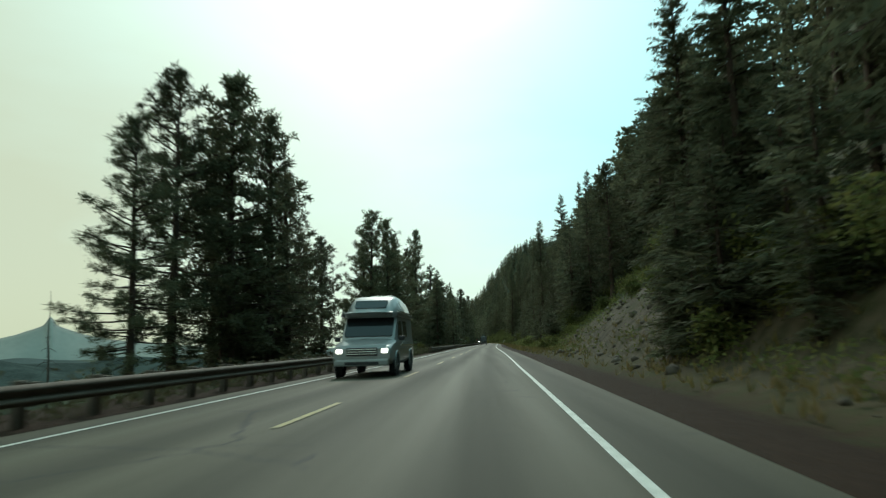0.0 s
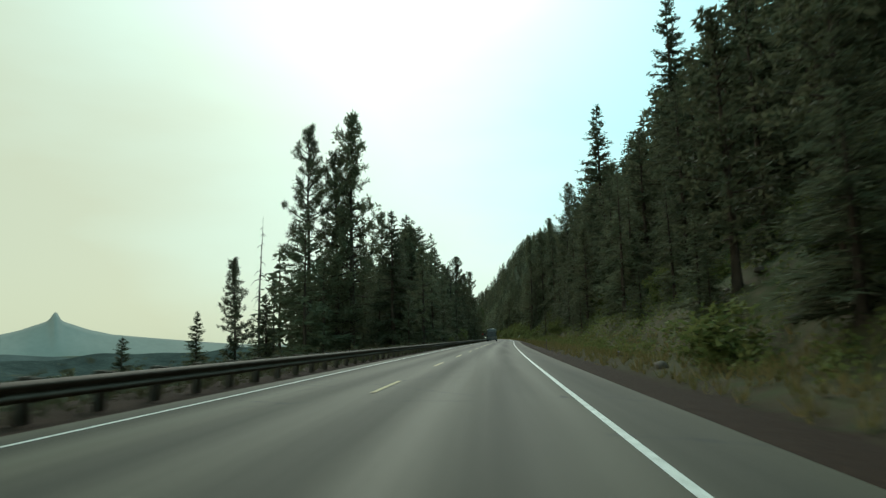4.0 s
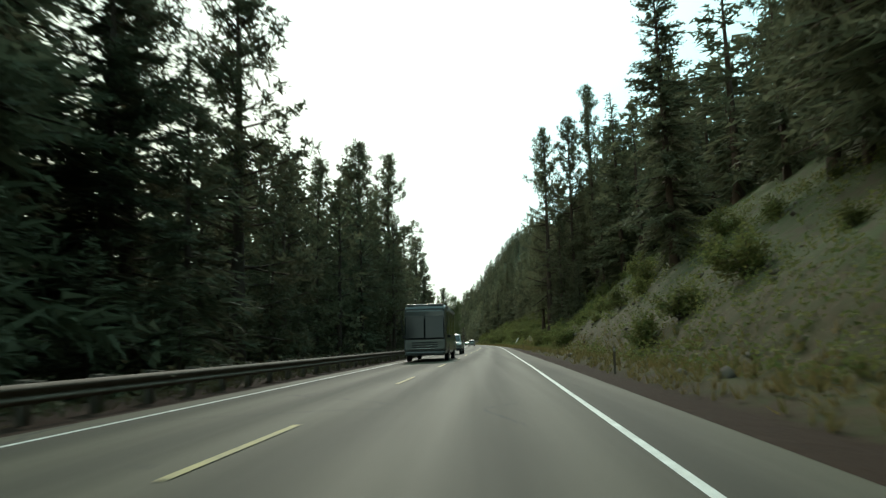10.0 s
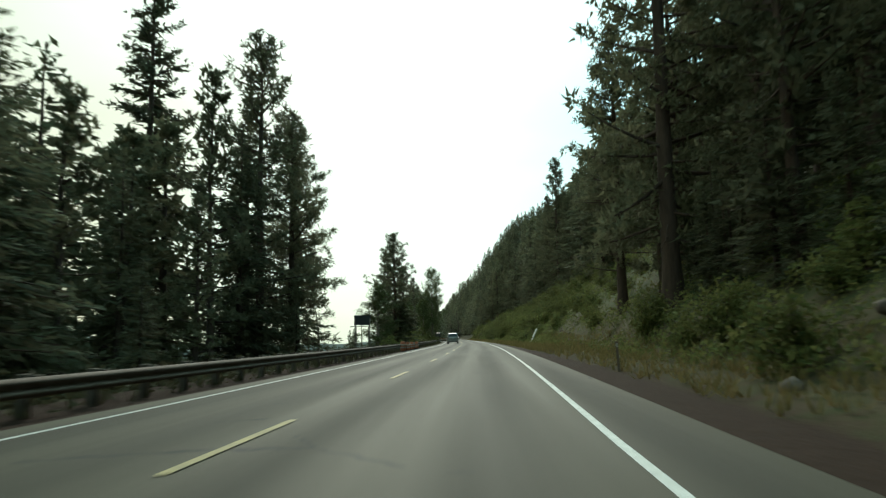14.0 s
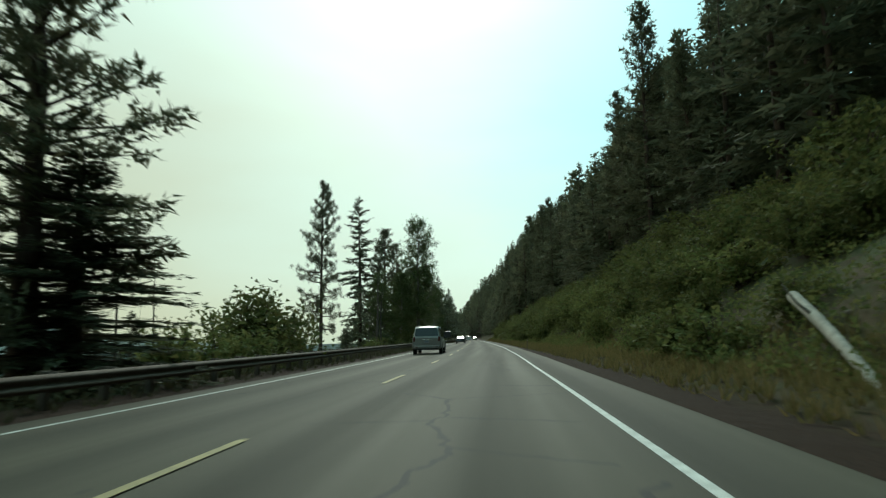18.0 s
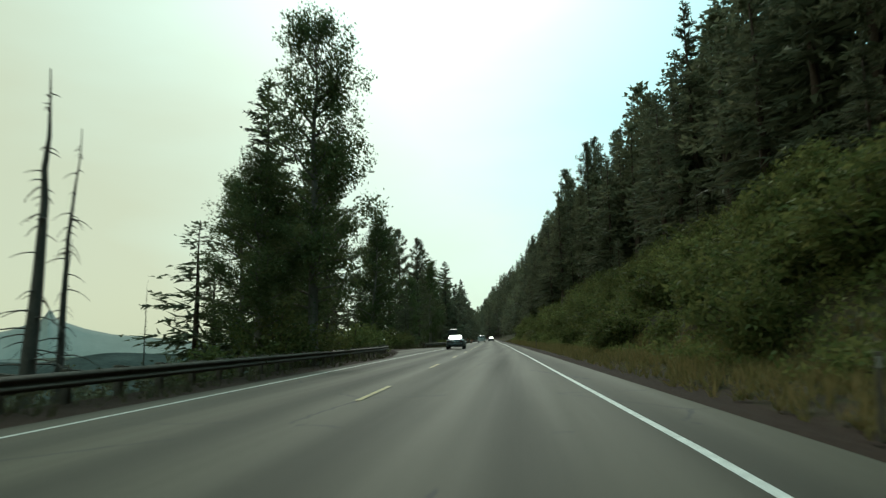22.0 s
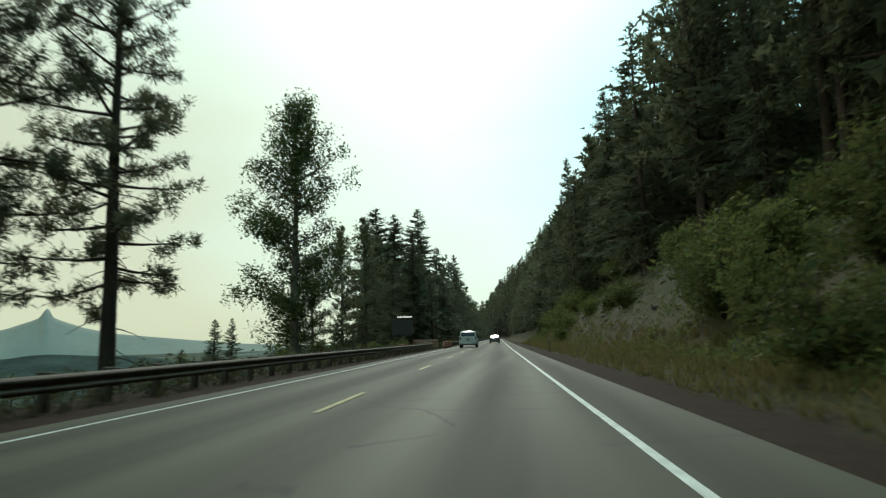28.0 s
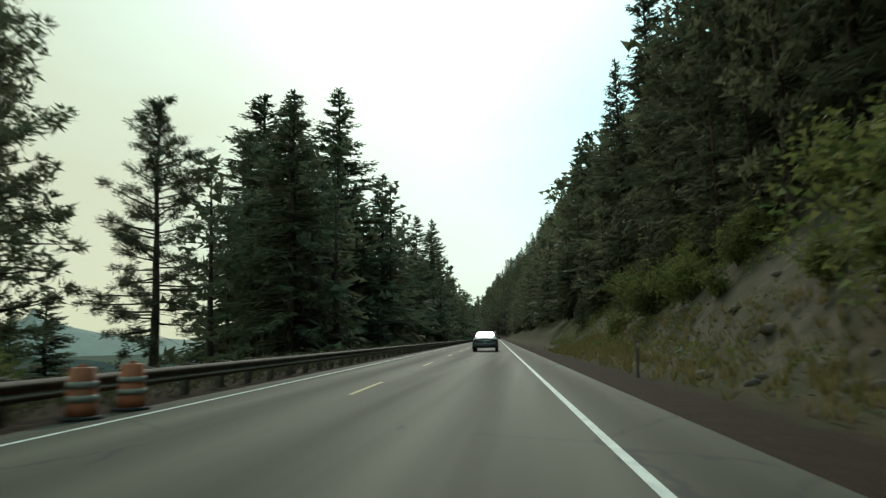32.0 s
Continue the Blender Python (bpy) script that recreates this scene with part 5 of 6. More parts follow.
def pane(pts, out, thick=0.012, round_=0.09):
    """A sheet of glass with rounded corners."""
    bm = bmesh.new()
    nrm = (pts[1] - pts[0]).cross(pts[3] - pts[0]).normalized()
    if nrm.dot(out) < 0:
        nrm = -nrm
    soft = []
    for i, p in enumerate(pts):
        a, b = pts[i - 1] - p, pts[(i + 1) % 4] - p
        ra, rb = a.normalized() * min(round_, a.length / 3), b.normalized() * min(round_, b.length / 3)
        soft += [p + ra * (1 - u) ** 2 + rb * u**2 for u in (0, 0.33, 0.67, 1)]
    pts = soft
    k = len(pts)
    lo = [bm.verts.new(p - nrm * thick) for p in pts]
    hi = [bm.verts.new(p + nrm * 0.004) for p in pts]
    bm.faces.new(hi)
    for i in range(k):
        bm.faces.new((lo[i], lo[(i + 1) % k], hi[(i + 1) % k], hi[i]))
    bmesh.ops.recalc_face_normals(bm, faces=bm.faces[:])
    return bm


def cross_glass(stations, ya, yb, lo=0.04, hi=0.96, inset=0.95, out=1):
    """A windscreen or rear window lying on the slope between two stations."""
    pts = []
    for h, sgn in ((lo, -1), (lo, 1), (hi, 1), (hi, -1)):
        y = ya + (yb - ya) * h
        _, w, _, zb, zt, wt = at_y(stations, y)
        pts.append(Vector((sgn * (wt * inset), y, zt)))
    nrm = (pts[1] - pts[0]).cross(pts[3] - pts[0]).normalized()
    nrm = nrm if nrm.y * out > 0 else -nrm
    return pane([p + nrm * 0.03 for p in pts], nrm, 0.034)


def vehicle(name, label, cat, stations, colour, wheels, r, windows, screens, m, rear_z=0.75, front_z=0.75, lit=False, rack=False, extras=None, tail=(0.15, 0.32), bumper=None):
    """A road vehicle along +y (its front), from its stations; wheels: the axles' places; windows: (y0, y1, slant0, slant1); screens: (ya, yb, out)."""
    root = new(name)
    tagged(root, label, cat)
    L0, L1 = stations[0][0], stations[-1][0]
    part("body", body_shell(stations, colour), root)
    W = max(s[1] for s in stations)
    for y in wheels:
        for s in (-1, 1):
            bm = bmesh.new()
            bmesh.ops.create_cone(bm, cap_ends=True, segments=24, radius1=r * 1.2, radius2=r * 1.2, depth=0.05, matrix=pose(0, 0, 0, 0, 90, 0))
            part("wheel_arch", bm_mesh("wheel_arch", bm, DARK_PLASTIC), root, "dark wheel arch", pose(s * (at_y(stations, y)[1] - 0.018), y, r * 1.02))
            ang = np.linspace(-0.25, math.pi + 0.25, 15)
            lip = np.column_stack([np.full(15, s * (at_y(stations, y)[1] + 0.004)), y + r * 1.22 * np.cos(ang), r * 1.02 + r * 1.22 * np.sin(ang)])
            V, Q = tube(lip, np.full(15, 0.03), 6)
            part("arch_lip", fast_mesh("arch_lip", V, quads=Q, mat=colour, smooth=True), root)
            wheel_parts(root, s * (W - 0.11), y, r)
    for y0, y1, a, b in windows:
        for s in (-1, 1):
            part("side_window", bm_mesh("side_window", side_glass(stations, y0, y1, s, slant0=a, slant1=b), GLASS), root, "dark tinted glass")
            part("door_handle", bm_mesh("door_handle", box(0.03, 0.16, 0.035, 0.01), CHROME), root, "", pose(s * (at_y(stations, y0 + 0.2)[1] + 0.01), y0 + 0.18, at_y(stations, y0)[3] - 0.12))
    for ya, yb, out in screens:
        part("windscreen" if out > 0 else "rear_window", bm_mesh("screen", cross_glass(stations, ya, yb, out=out), GLASS), root, "dark tinted glass")
    for s in (-1, 1):
        wr = at_y(stations, L0)[1]
        part("tail_lamp", bm_mesh("tail_lamp", box(tail[0], 0.2, tail[1], 0.035, (s * (wr - tail[0] / 2 + 0.022), L0 + 0.09, rear_z + 0.18)), RED_LENS), root, "red tail lamp")
        wf = at_y(stations, L1)[1]
        part("headlamp", bm_mesh("headlamp", box(0.22 if lit else 0.3, 0.09, 0.15, 0.05, (s * (wf - 0.17), L1 - 0.015, front_z), 3), LAMP if lit else CLEAR_LENS), root, "clear headlamp")
        ym = [w for w in windows][-1][1] + 0.05 if windows else L1 - 1
        part("wing_mirror", bm_mesh("wing_mirror", box(0.2, 0.12, 0.16, 0.04, (s * (W + 0.1), ym, at_y(stations, ym)[3] + 0.08)), DARK_PLASTIC), root)
    part("rear_bumper", bm_mesh("rear_bumper", box(2 * at_y(stations, L0)[1] - 0.06, 0.16, 0.2, 0.05, (0, L0 + 0.01, 0.5)), colour), root)
    part("front_bumper", bm_mesh("front_bumper", box(2 * at_y(stations, L1)[1] - 0.06, 0.18, 0.22, 0.06, (0, L1 - 0.02, 0.48)), bumper or colour), root)
    gr = part("grille", bm_mesh("grille", box(1.0, 0.05, 0.26, 0.03, (0, L1 + 0.006, front_z - 0.02)), DARK_PLASTIC), root, "dark grille")
    for k in (-1, 0, 1):
        part("grille_bar", bm_mesh("grille_bar", box(0.96, 0.02, 0.022, 0.006, (0, L1 + 0.036, front_z - 0.02 + 0.075 * k)), CHROME), gr, "bright bar")
    part("air_intake", bm_mesh("air_intake", box(1.1, 0.04, 0.1, 0.02, (0, L1 + 0.06, 0.46)), DARK_PLASTIC), root)
    for s in (-1, 1):
        part("wiper", bm_mesh("wiper", box(0.5, 0.02, 0.02, 0.005), DARK_PLASTIC), root, "", pose(s * 0.32, screens[-1][0] - 0.02 if screens and screens[-1][2] > 0 else L1 - 1.0, (at_y(stations, screens[-1][0])[4] + 0.045) if screens and screens[-1][2] > 0 else at_y(stations, L1 - 1.0)[4] + 0.03, 0, 6, 0))
    part("lower_skirt", bm_mesh("lower_skirt", box(2 * at_y(stations, L0)[1] - 0.2, 0.1, 0.14, 0.03, (0, L0 + 0.04, 0.37)), DARK_PLASTIC), root, "dark plastic skirt")
    part("tailgate_trim", bm_mesh("tailgate_trim", box(0.62, 0.03, 0.045, 0.01, (0, L0 - 0.006, rear_z + 0.15)), CHROME), root, "bright trim bar")
    for s in (-1, 1):
        part("rear_reflector", bm_mesh("rear_reflector", box(0.16, 0.02, 0.04, 0.008, (s * (at_y(stations, L0)[1] - 0.22), L0 - 0.075, 0.5)), RED_LENS), root)
    pl = part("number_plate", bm_mesh("number_plate", box(0.31, 0.015, 0.16, 0.004, (0, L0 - 0.035, rear_z)), PLATE), root, "pale number plate")
    part("plate_bar", bm_mesh("plate_bar", box(0.22, 0.006, 0.055, 0, (0, L0 - 0.045, rear_z)), PLATE_INK), pl)
    if rack:
        for s in (-1, 1):
            bm = box(0.04, (L1 - L0) * 0.45, 0.035, 0.012)
            part("roof_rail", bm_mesh("roof_rail", bm, CHROME), root, "bright roof rail", pose(s * 0.55, L0 + (L1 - L0) * 0.32, max(q[4] for q in stations) + 0.05))
    if extras:
        extras(root)
    root.matrix_basis = m
    return root


def lane_pose(y, lane, back=False, dx=0.0):
    """A place in a lane (-1: far lane, 1: own lane), turned along the road."""
    c = float(centre_line(y))
    x = (c + float(right_line(y))) / 2 if lane > 0 else (c + float(left_line(y))) / 2
    h = -math.degrees(math.atan2(float(way(y + 4) - way(y - 4)), 8))
    return pose(x + dx, y, float(crown(np.array(x), np.array(y))), 0, 0, h + (180 if back else 0))


def suv_stations(L, W, H, hood=1.02, belt=1.1, back=0.12, nose=0.25, front=1.55):
    w, a = W / 2, -L / 2
    b = L / 2
    return [
        (a, w * 0.9, 0.48, belt - 0.05, belt + 0.02, w * 0.86), (a + 0.05, w * 0.96, 0.4, belt, belt + 0.1, w * 0.86), (a + back + 0.18, w, 0.36, belt, H - 0.1, w * 0.76), (a + back + 0.4, w, 0.34, belt, H, w * 0.78),
        (-0.2, w, 0.32, belt - 0.01, H + 0.01, w * 0.79), (b - front - 0.85, w, 0.32, belt - 0.03, H - 0.03, w * 0.77), (b - front - 0.62, w, 0.32, belt - 0.03, H - 0.1, w * 0.76), (b - front, w, 0.32, belt - 0.04, hood + 0.06, w * 0.84),
        (b - front + 0.3, w, 0.34, belt - 0.07, hood, w * 0.86), (b - 0.35, w * 0.97, 0.36, hood - 0.12, hood - 0.04, w * 0.82), (b - 0.08, w * 0.93, 0.4, hood - 0.2, hood - 0.12, w * 0.78), (b, w * 0.86, 0.46, hood - 0.32, hood - 0.24, w * 0.74),
    ]


def sedan_stations(L, W, H):
    w, a, b = W / 2, -L / 2, L / 2
    return [
        (a, w * 0.84, 0.46, 0.8, 0.88, w * 0.74), (a + 0.05, w * 0.91, 0.38, 0.88, 0.97, w * 0.76), (a + 0.2, w * 0.97, 0.32, 0.93, 1.04, w * 0.78), (a + 0.6, w, 0.28, 0.94, 1.06, w * 0.79), (a + 1.15, w, 0.26, 0.94, 1.235, w * 0.72), (a + 1.7, w, 0.25, 0.93, H - 0.05, w * 0.64), (a + 2.0, w, 0.25, 0.93, H - 0.01, w * 0.64), (a + 2.35, w, 0.25, 0.92, H, w * 0.64),
        (0.35, w, 0.25, 0.91, H - 0.02, w * 0.64), (b - 2.05, w, 0.25, 0.9, H - 0.08, w * 0.63), (b - 1.2, w, 0.25, 0.88, 0.98, w * 0.78), (b - 0.6, w * 0.98, 0.28, 0.82, 0.9, w * 0.78), (b - 0.25, w * 0.93, 0.32, 0.74, 0.82, w * 0.74), (b - 0.08, w * 0.87, 0.37, 0.66, 0.73, w * 0.68), (b, w * 0.78, 0.44, 0.58, 0.64, w * 0.62),
    ]


SILVER = paint("silver_paint", (0.17, 0.165, 0.155), 0.35, 0.4)
WHITE = paint("white_paint", (0.4, 0.41, 0.4), 0.0, 0.4)
CHARCOAL = paint("charcoal_paint", (0.06, 0.065, 0.065))
PALE_VAN = paint("pale_grey_paint", (0.24, 0.25, 0.25), 0.2, 0.4)
COACH = paint("dark_coach_paint", (0.05, 0.055, 0.055), 0.2)


def big_suv(name, label, colour, L, W, H, m, rack=True, r=0.4):
    st = suv_stations(L, W, H)
    b, a = L / 2, -L / 2
    vehicle(name, label, "car", st, colour, (a + 1.15, b - 0.98), r, ((a + 0.55, a + 1.65, 0.12, -0.02), (a + 1.78, a + 2.72, 0.03, -0.03), (a + 2.82, b - 1.95, 0.03, -0.42)), ((a + 0.055, a + 0.295, -1), (b - 1.57, b - 2.2, 1)), m, 0.86, 0.82, rack=rack)


def vehicles():
    # camper van with a raised roof in the far lane, lamps lit
    w, a, b = 1.0, -2.9, 2.9
    st = [(a, w * 0.92, 0.5, 1.2, 1.3, w * 0.84), (a + 0.06, w * 0.97, 0.42, 1.22, 1.9, w * 0.86), (a + 0.3, w, 0.4, 1.22, 2.04, w * 0.88), (b - 2.2, w, 0.38, 1.2, 2.06, w * 0.88), (b - 1.75, w, 0.38, 1.18, 2.0, w * 0.86), (b - 1.05, w, 0.38, 1.14, 1.24, w * 0.86), (b - 0.45, w * 0.98, 0.4, 1.04, 1.13, w * 0.84), (b - 0.08, w * 0.95, 0.44, 0.92, 1.02, w * 0.8), (b, w * 0.9, 0.5, 0.84, 0.92, w * 0.78)]
    roof = [(a + 0.12, w * 0.86, 1.98, 2.16, 2.3, w * 0.7), (a + 0.45, w * 0.93, 1.96, 2.2, 2.66, w * 0.72), (-0.6, w * 0.95, 1.96, 2.22, 2.76, w * 0.74), (b - 2.7, w * 0.95, 1.96, 2.22, 2.74, w * 0.73), (b - 2.05, w * 0.93, 1.97, 2.2, 2.6, w * 0.68), (b - 1.5, w * 0.86, 2.0, 2.14, 2.2, w * 0.62), (b - 1.38, w * 0.78, 2.03, 2.1, 2.13, w * 0.55)]

    def van_extras(root):
        top = part("raised_roof", body_shell(roof, PALE_VAN), root, "moulded pale raised roof")
        part("roof_window", bm_mesh("roof_window", cross_glass(roof, b - 1.55, b - 2.0, 0.1, 0.95, 0.86), GLASS), top, "dark window over the cab")
        for s in (-1, 1):
            part("roof_side_window", bm_mesh("roof_side_window", side_glass(roof, 0.0, 1.15, s, 0.2, 0.85, 0.0, -0.15), GLASS), top, "dark side window in the roof")
            part("roof_band", bm_mesh("roof_band", box(0.03, 4.1, 0.11, 0.01, (s * 0.955, -0.6, 2.06)), CHARCOAL), top, "grey band along the roof's foot")
            part("roof_trim", bm_mesh("roof_trim", box(0.035, 4.1, 0.035, 0.008, (s * 0.96, -0.6, 2.16)), CHROME), top, "bright trim line")
            part("side_stripe", bm_mesh("side_stripe", box(0.02, 3.6, 0.04, 0.006, (s * 1.0, -0.75, 1.0)), CHROME), root, "bright line along the side")
            part("lower_panel", bm_mesh("lower_panel", box(0.02, 2.5, 0.34, 0.01, (s * 0.998, 0.05, 0.72)), SILVER), root, "darker lower side panel")
        part("roof_box", bm_mesh("roof_box", box(0.9, 1.0, 0.16, 0.05, (0, -1.6, 2.8)), WHITE), top, "pale roof air conditioner")

    vehicle("camper_van", "pale blue-grey camper van with a raised roof and lit headlamps", "van", st, PALE_VAN, (a + 1.25, b - 0.95), 0.37, ((a + 1.95, a + 3.0, 0.02, -0.02), (a + 3.25, b - 1.45, 0.03, -0.42)), ((b - 1.08, b - 1.72, 1),), lane_pose(24.2, -1, True), 0.9, 0.84, True, extras=van_extras)
    # motor coach
    L, W, H = 9.4, 2.5, 3.35
    w, a, b = 1.25, -4.7, 4.7
    st = [(a, w * 0.94, 0.5, 1.45, 3.0, w * 0.9), (a + 0.1, w, 0.42, 1.45, H - 0.06, w * 0.93), (a + 0.6, w, 0.4, 1.45, H, w * 0.95), (b - 0.9, w, 0.4, 1.4, H, w * 0.95), (b - 0.3, w, 0.4, 1.35, H - 0.1, w * 0.94), (b - 0.08, w * 0.98, 0.42, 1.3, H - 0.4, w * 0.92), (b, w * 0.95, 0.46, 1.25, 1.4, w * 0.9)]

    def coach_extras(root):
        for s in (-1, 1):
            bm = box(w * 0.93, 0.04, 1.78, 0.06)
            part("windscreen", bm_mesh("windscreen", bm, GLASS), root, "large dark windscreen half", pose(s * w * 0.46, b - 0.03, 2.22, 7, 0, 0))
            for k in range(2):
                bm = box(0.035, 0.05, 0.9, 0.01)
                part("mirror_arm", bm_mesh("mirror_arm", bm, DARK_PLASTIC), root, "", pose(s * (w + 0.08), b + 0.12, 2.3 - 0.25 * k, 0, 12 * s, 0))
        part("awning_rail", bm_mesh("awning_rail", box(0.1, L * 0.6, 0.1, 0.03, (-w - 0.03, -0.4, H - 0.25)), WHITE), root, "pale awning roller")
        part("stripe", bm_mesh("stripe", box(2 * w + 0.02, L * 0.9, 0.14, 0.02, (0, -0.2, 1.12)), SILVER), root, "silver stripe along the side")
        part("front_panel", bm_mesh("front_panel", box(2 * w * 0.96, 0.08, 0.62, 0.08, (0, b - 0.005, 1.0), 3), SILVER), root, "pale rounded lower front panel")
        for k in range(3):
            part("front_slot", bm_mesh("front_slot", box(1.5, 0.03, 0.06, 0.015, (0, b + 0.045, 0.86 + 0.13 * k)), DARK_PLASTIC), root, "dark cooling slot")
        for s in (-1, 1):
            part("lower_side", bm_mesh("lower_side", box(0.03, L * 0.93, 0.5, 0.02, (s * w, -0.15, 0.86)), SILVER), root, "grey lower side panel")
        part("roof_edge", bm_mesh("roof_edge", box(2 * w * 0.9, L * 0.96, 0.07, 0.03, (0, -0.1, H + 0.0)), SILVER), root, "pale roof edge")
        part("roof_unit", bm_mesh("roof_unit", box(0.9, 1.1, 0.26, 0.06, (0, 0.4, H + 0.12)), WHITE), root, "roof air conditioner")

    vehicle("motor_coach", "dark motor coach with a large split windscreen", "bus", st, COACH, (a + 2.2, b - 1.9), 0.48, ((a + 0.8, a + 2.2, 0, 0), (a + 2.6, a + 4.0, 0, 0), (a + 4.4, a + 5.8, 0, 0), (a + 6.4, b - 1.0, 0, 0)), (), lane_pose(279.3, -1, True), 0.9, 0.86, True, extras=coach_extras)
    # pickup
    L, W, H = 5.8, 2.0, 1.92
    w, a, b = 1.0, -2.9, 2.9
    st = [(a, w * 0.92, 0.55, 1.08, 1.14, w * 0.9), (a + 0.06, w * 0.97, 0.48, 1.1, 1.2, w * 0.92), (a + 1.85, w, 0.42, 1.12, 1.22, w * 0.92), (a + 1.95, w, 0.42, 1.12, 1.7, w * 0.76), (a + 2.2, w, 0.42, 1.12, H, w * 0.77), (0.4, w, 0.42, 1.12, H, w * 0.77), (b - 2.15, w, 0.42, 1.1, H - 0.12, w * 0.76), (b - 1.5, w, 0.42, 1.1, 1.2, w * 0.85), (b - 0.4, w * 0.98, 0.46, 1.02, 1.12, w * 0.84), (b - 0.05, w * 0.95, 0.5, 0.92, 1.05, w * 0.8), (b, w * 0.9, 0.55, 0.8, 0.9, w * 0.78)]
    vehicle("pickup_truck", "pale silver crew-cab pickup truck facing the drive", "truck", st, SILVER, (a + 1.2, b - 0.95), 0.42, ((a + 2.2, a + 3.1, 0.05, -0.03), (a + 3.2, b - 1.7, 0.03, -0.42)), ((b - 1.52, b - 2.12, 1), (a + 1.92, a + 2.16, -1)), lane_pose(300.2, -1, True), 0.9, 0.92, bumper=DARK_PLASTIC)
    big_suv("suv_car", "dusty silver long-bodied SUV with a roof rack", SILVER, 5.6, 2.0, 1.9, lane_pose(444.2, -1))
    big_suv("suv_car", "white SUV with bright roof rails and dark rear glass", WHITE, 4.8, 1.93, 1.78, lane_pose(639.3, -1, dx=0.8))
    big_suv("suv_car", "small dark SUV far ahead in the lane", CHARCOAL, 4.6, 1.88, 1.72, lane_pose(735, 1), False, 0.36)
    for y, lane, lab, col in ((531.8, -1, "dark green-grey sedan with a sloping rear window", CHARCOAL), (690, 1, "charcoal sedan with a glinting rear window", CHARCOAL)):
        L, W, H = 4.9, 1.85, 1.46
        a, b = -L / 2, L / 2
        vehicle("sedan_car", lab, "car", sedan_stations(L, W, H), col, (a + 1.05, b - 0.95), 0.33, ((a + 1.2, a + 2.15, 0.42, -0.02), (a + 2.25, b - 1.3, 0.02, -0.66)), ((a + 0.64, a + 1.68, -1), (b - 1.2, b - 2.02, 1)), lane_pose(y, lane), 0.64, 0.62, tail=(0.3, 0.13))


vehicles()

# ---------------------------------------------------------------- roadworks
ORANGE = material("faded_orange_plastic", (0.34, 0.1, 0.045), 0.55, var=0.25, scale=4, fine=30, bump=0.1, rnd=0.12)
SHEET_WHITE = material("reflective_white_sheeting", (0.26, 0.235, 0.2), 0.4, var=0.2, scale=5, fine=30, bump=0.05)
SIGN_RED = material("faded_red_sign", (0.34, 0.05, 0.035), 0.5, var=0.2, scale=5, fine=30, bump=0.05)
BOARD_BLACK = material("sign_panel_black", (0.03, 0.03, 0.032), 0.5, var=0.2, scale=3, fine=25, bump=0.1)


def lathe(name, prof, mat, seg=18):
    ang = np.arange(seg) * 2 * math.pi / seg
    V = np.array([[(r * math.cos(a), r * math.sin(a), z) for r, z in prof] for a in ang]).reshape(-1, 3)
    k = len(prof)
    F = [(i * k + j, ((i + 1) % seg) * k + j, ((i + 1) % seg) * k + j + 1, i * k + j + 1) for i in range(seg) for j in range(k - 1)]
    return fast_mesh(name, V, quads=F, mat=mat, smooth=False)


def make_barrel():
    root = new("traffic_barrel")
    tagged(root, "faded orange and white striped plastic traffic barrel on a rubber foot", "traffic barrel", "barrels along the guardrail")
    part("drum", lathe("drum", [(0.0, 0.06), (0.29, 0.06), (0.28, 0.3), (0.27, 0.32), (0.27, 0.55), (0.255, 0.57), (0.255, 0.78), (0.24, 0.8), (0.23, 0.98), (0.21, 1.0), (0.0, 1.0)], ORANGE), root)
    for z in (0.40, 0.66):
        part("band", lathe("band", [(0.262 + 0.016 * (0.66 - z) / 0.26, z - 0.05), (0.281 + 0.012 * (0.66 - z) / 0.26, z - 0.05), (0.281 + 0.008 * (0.66 - z) / 0.26, z + 0.07), (0.25, z + 0.07)], SHEET_WHITE), root, "white reflective band")
    part("foot", lathe("foot", [(0.0, 0.0), (0.4, 0.0), (0.4, 0.06), (0.3, 0.08), (0.0, 0.08)], RUBBER), root, "black rubber foot")
    part("handle", bm_mesh("handle", box(0.16, 0.03, 0.07, 0.01, (0, 0, 1.03)), ORANGE), root)
    return root


def barrels():
    spots = [(379.6, -0.28), (384.2, -0.28), (388.5, -0.28), (393.8, -0.28), (639.7, 0), (641.6, 0), (643.4, -0.05), (644.8, -0.05), (645.9, -0.1), (648.5, -0.1), (649.8, -0.05)]
    first = None
    rng = random.Random(8)
    for y, dx in spots:
        x = float(left_line(y)) - 0.62 + dx
        m = pose(x, y, float(crown(np.array(x), np.array(y))), 0, 0, rng.uniform(0, 360)) @ Matrix.Scale(0.88, 4)
        if first is None:
            first = make_barrel()
            first.matrix_basis = m
        else:
            copy_thing(first, m)


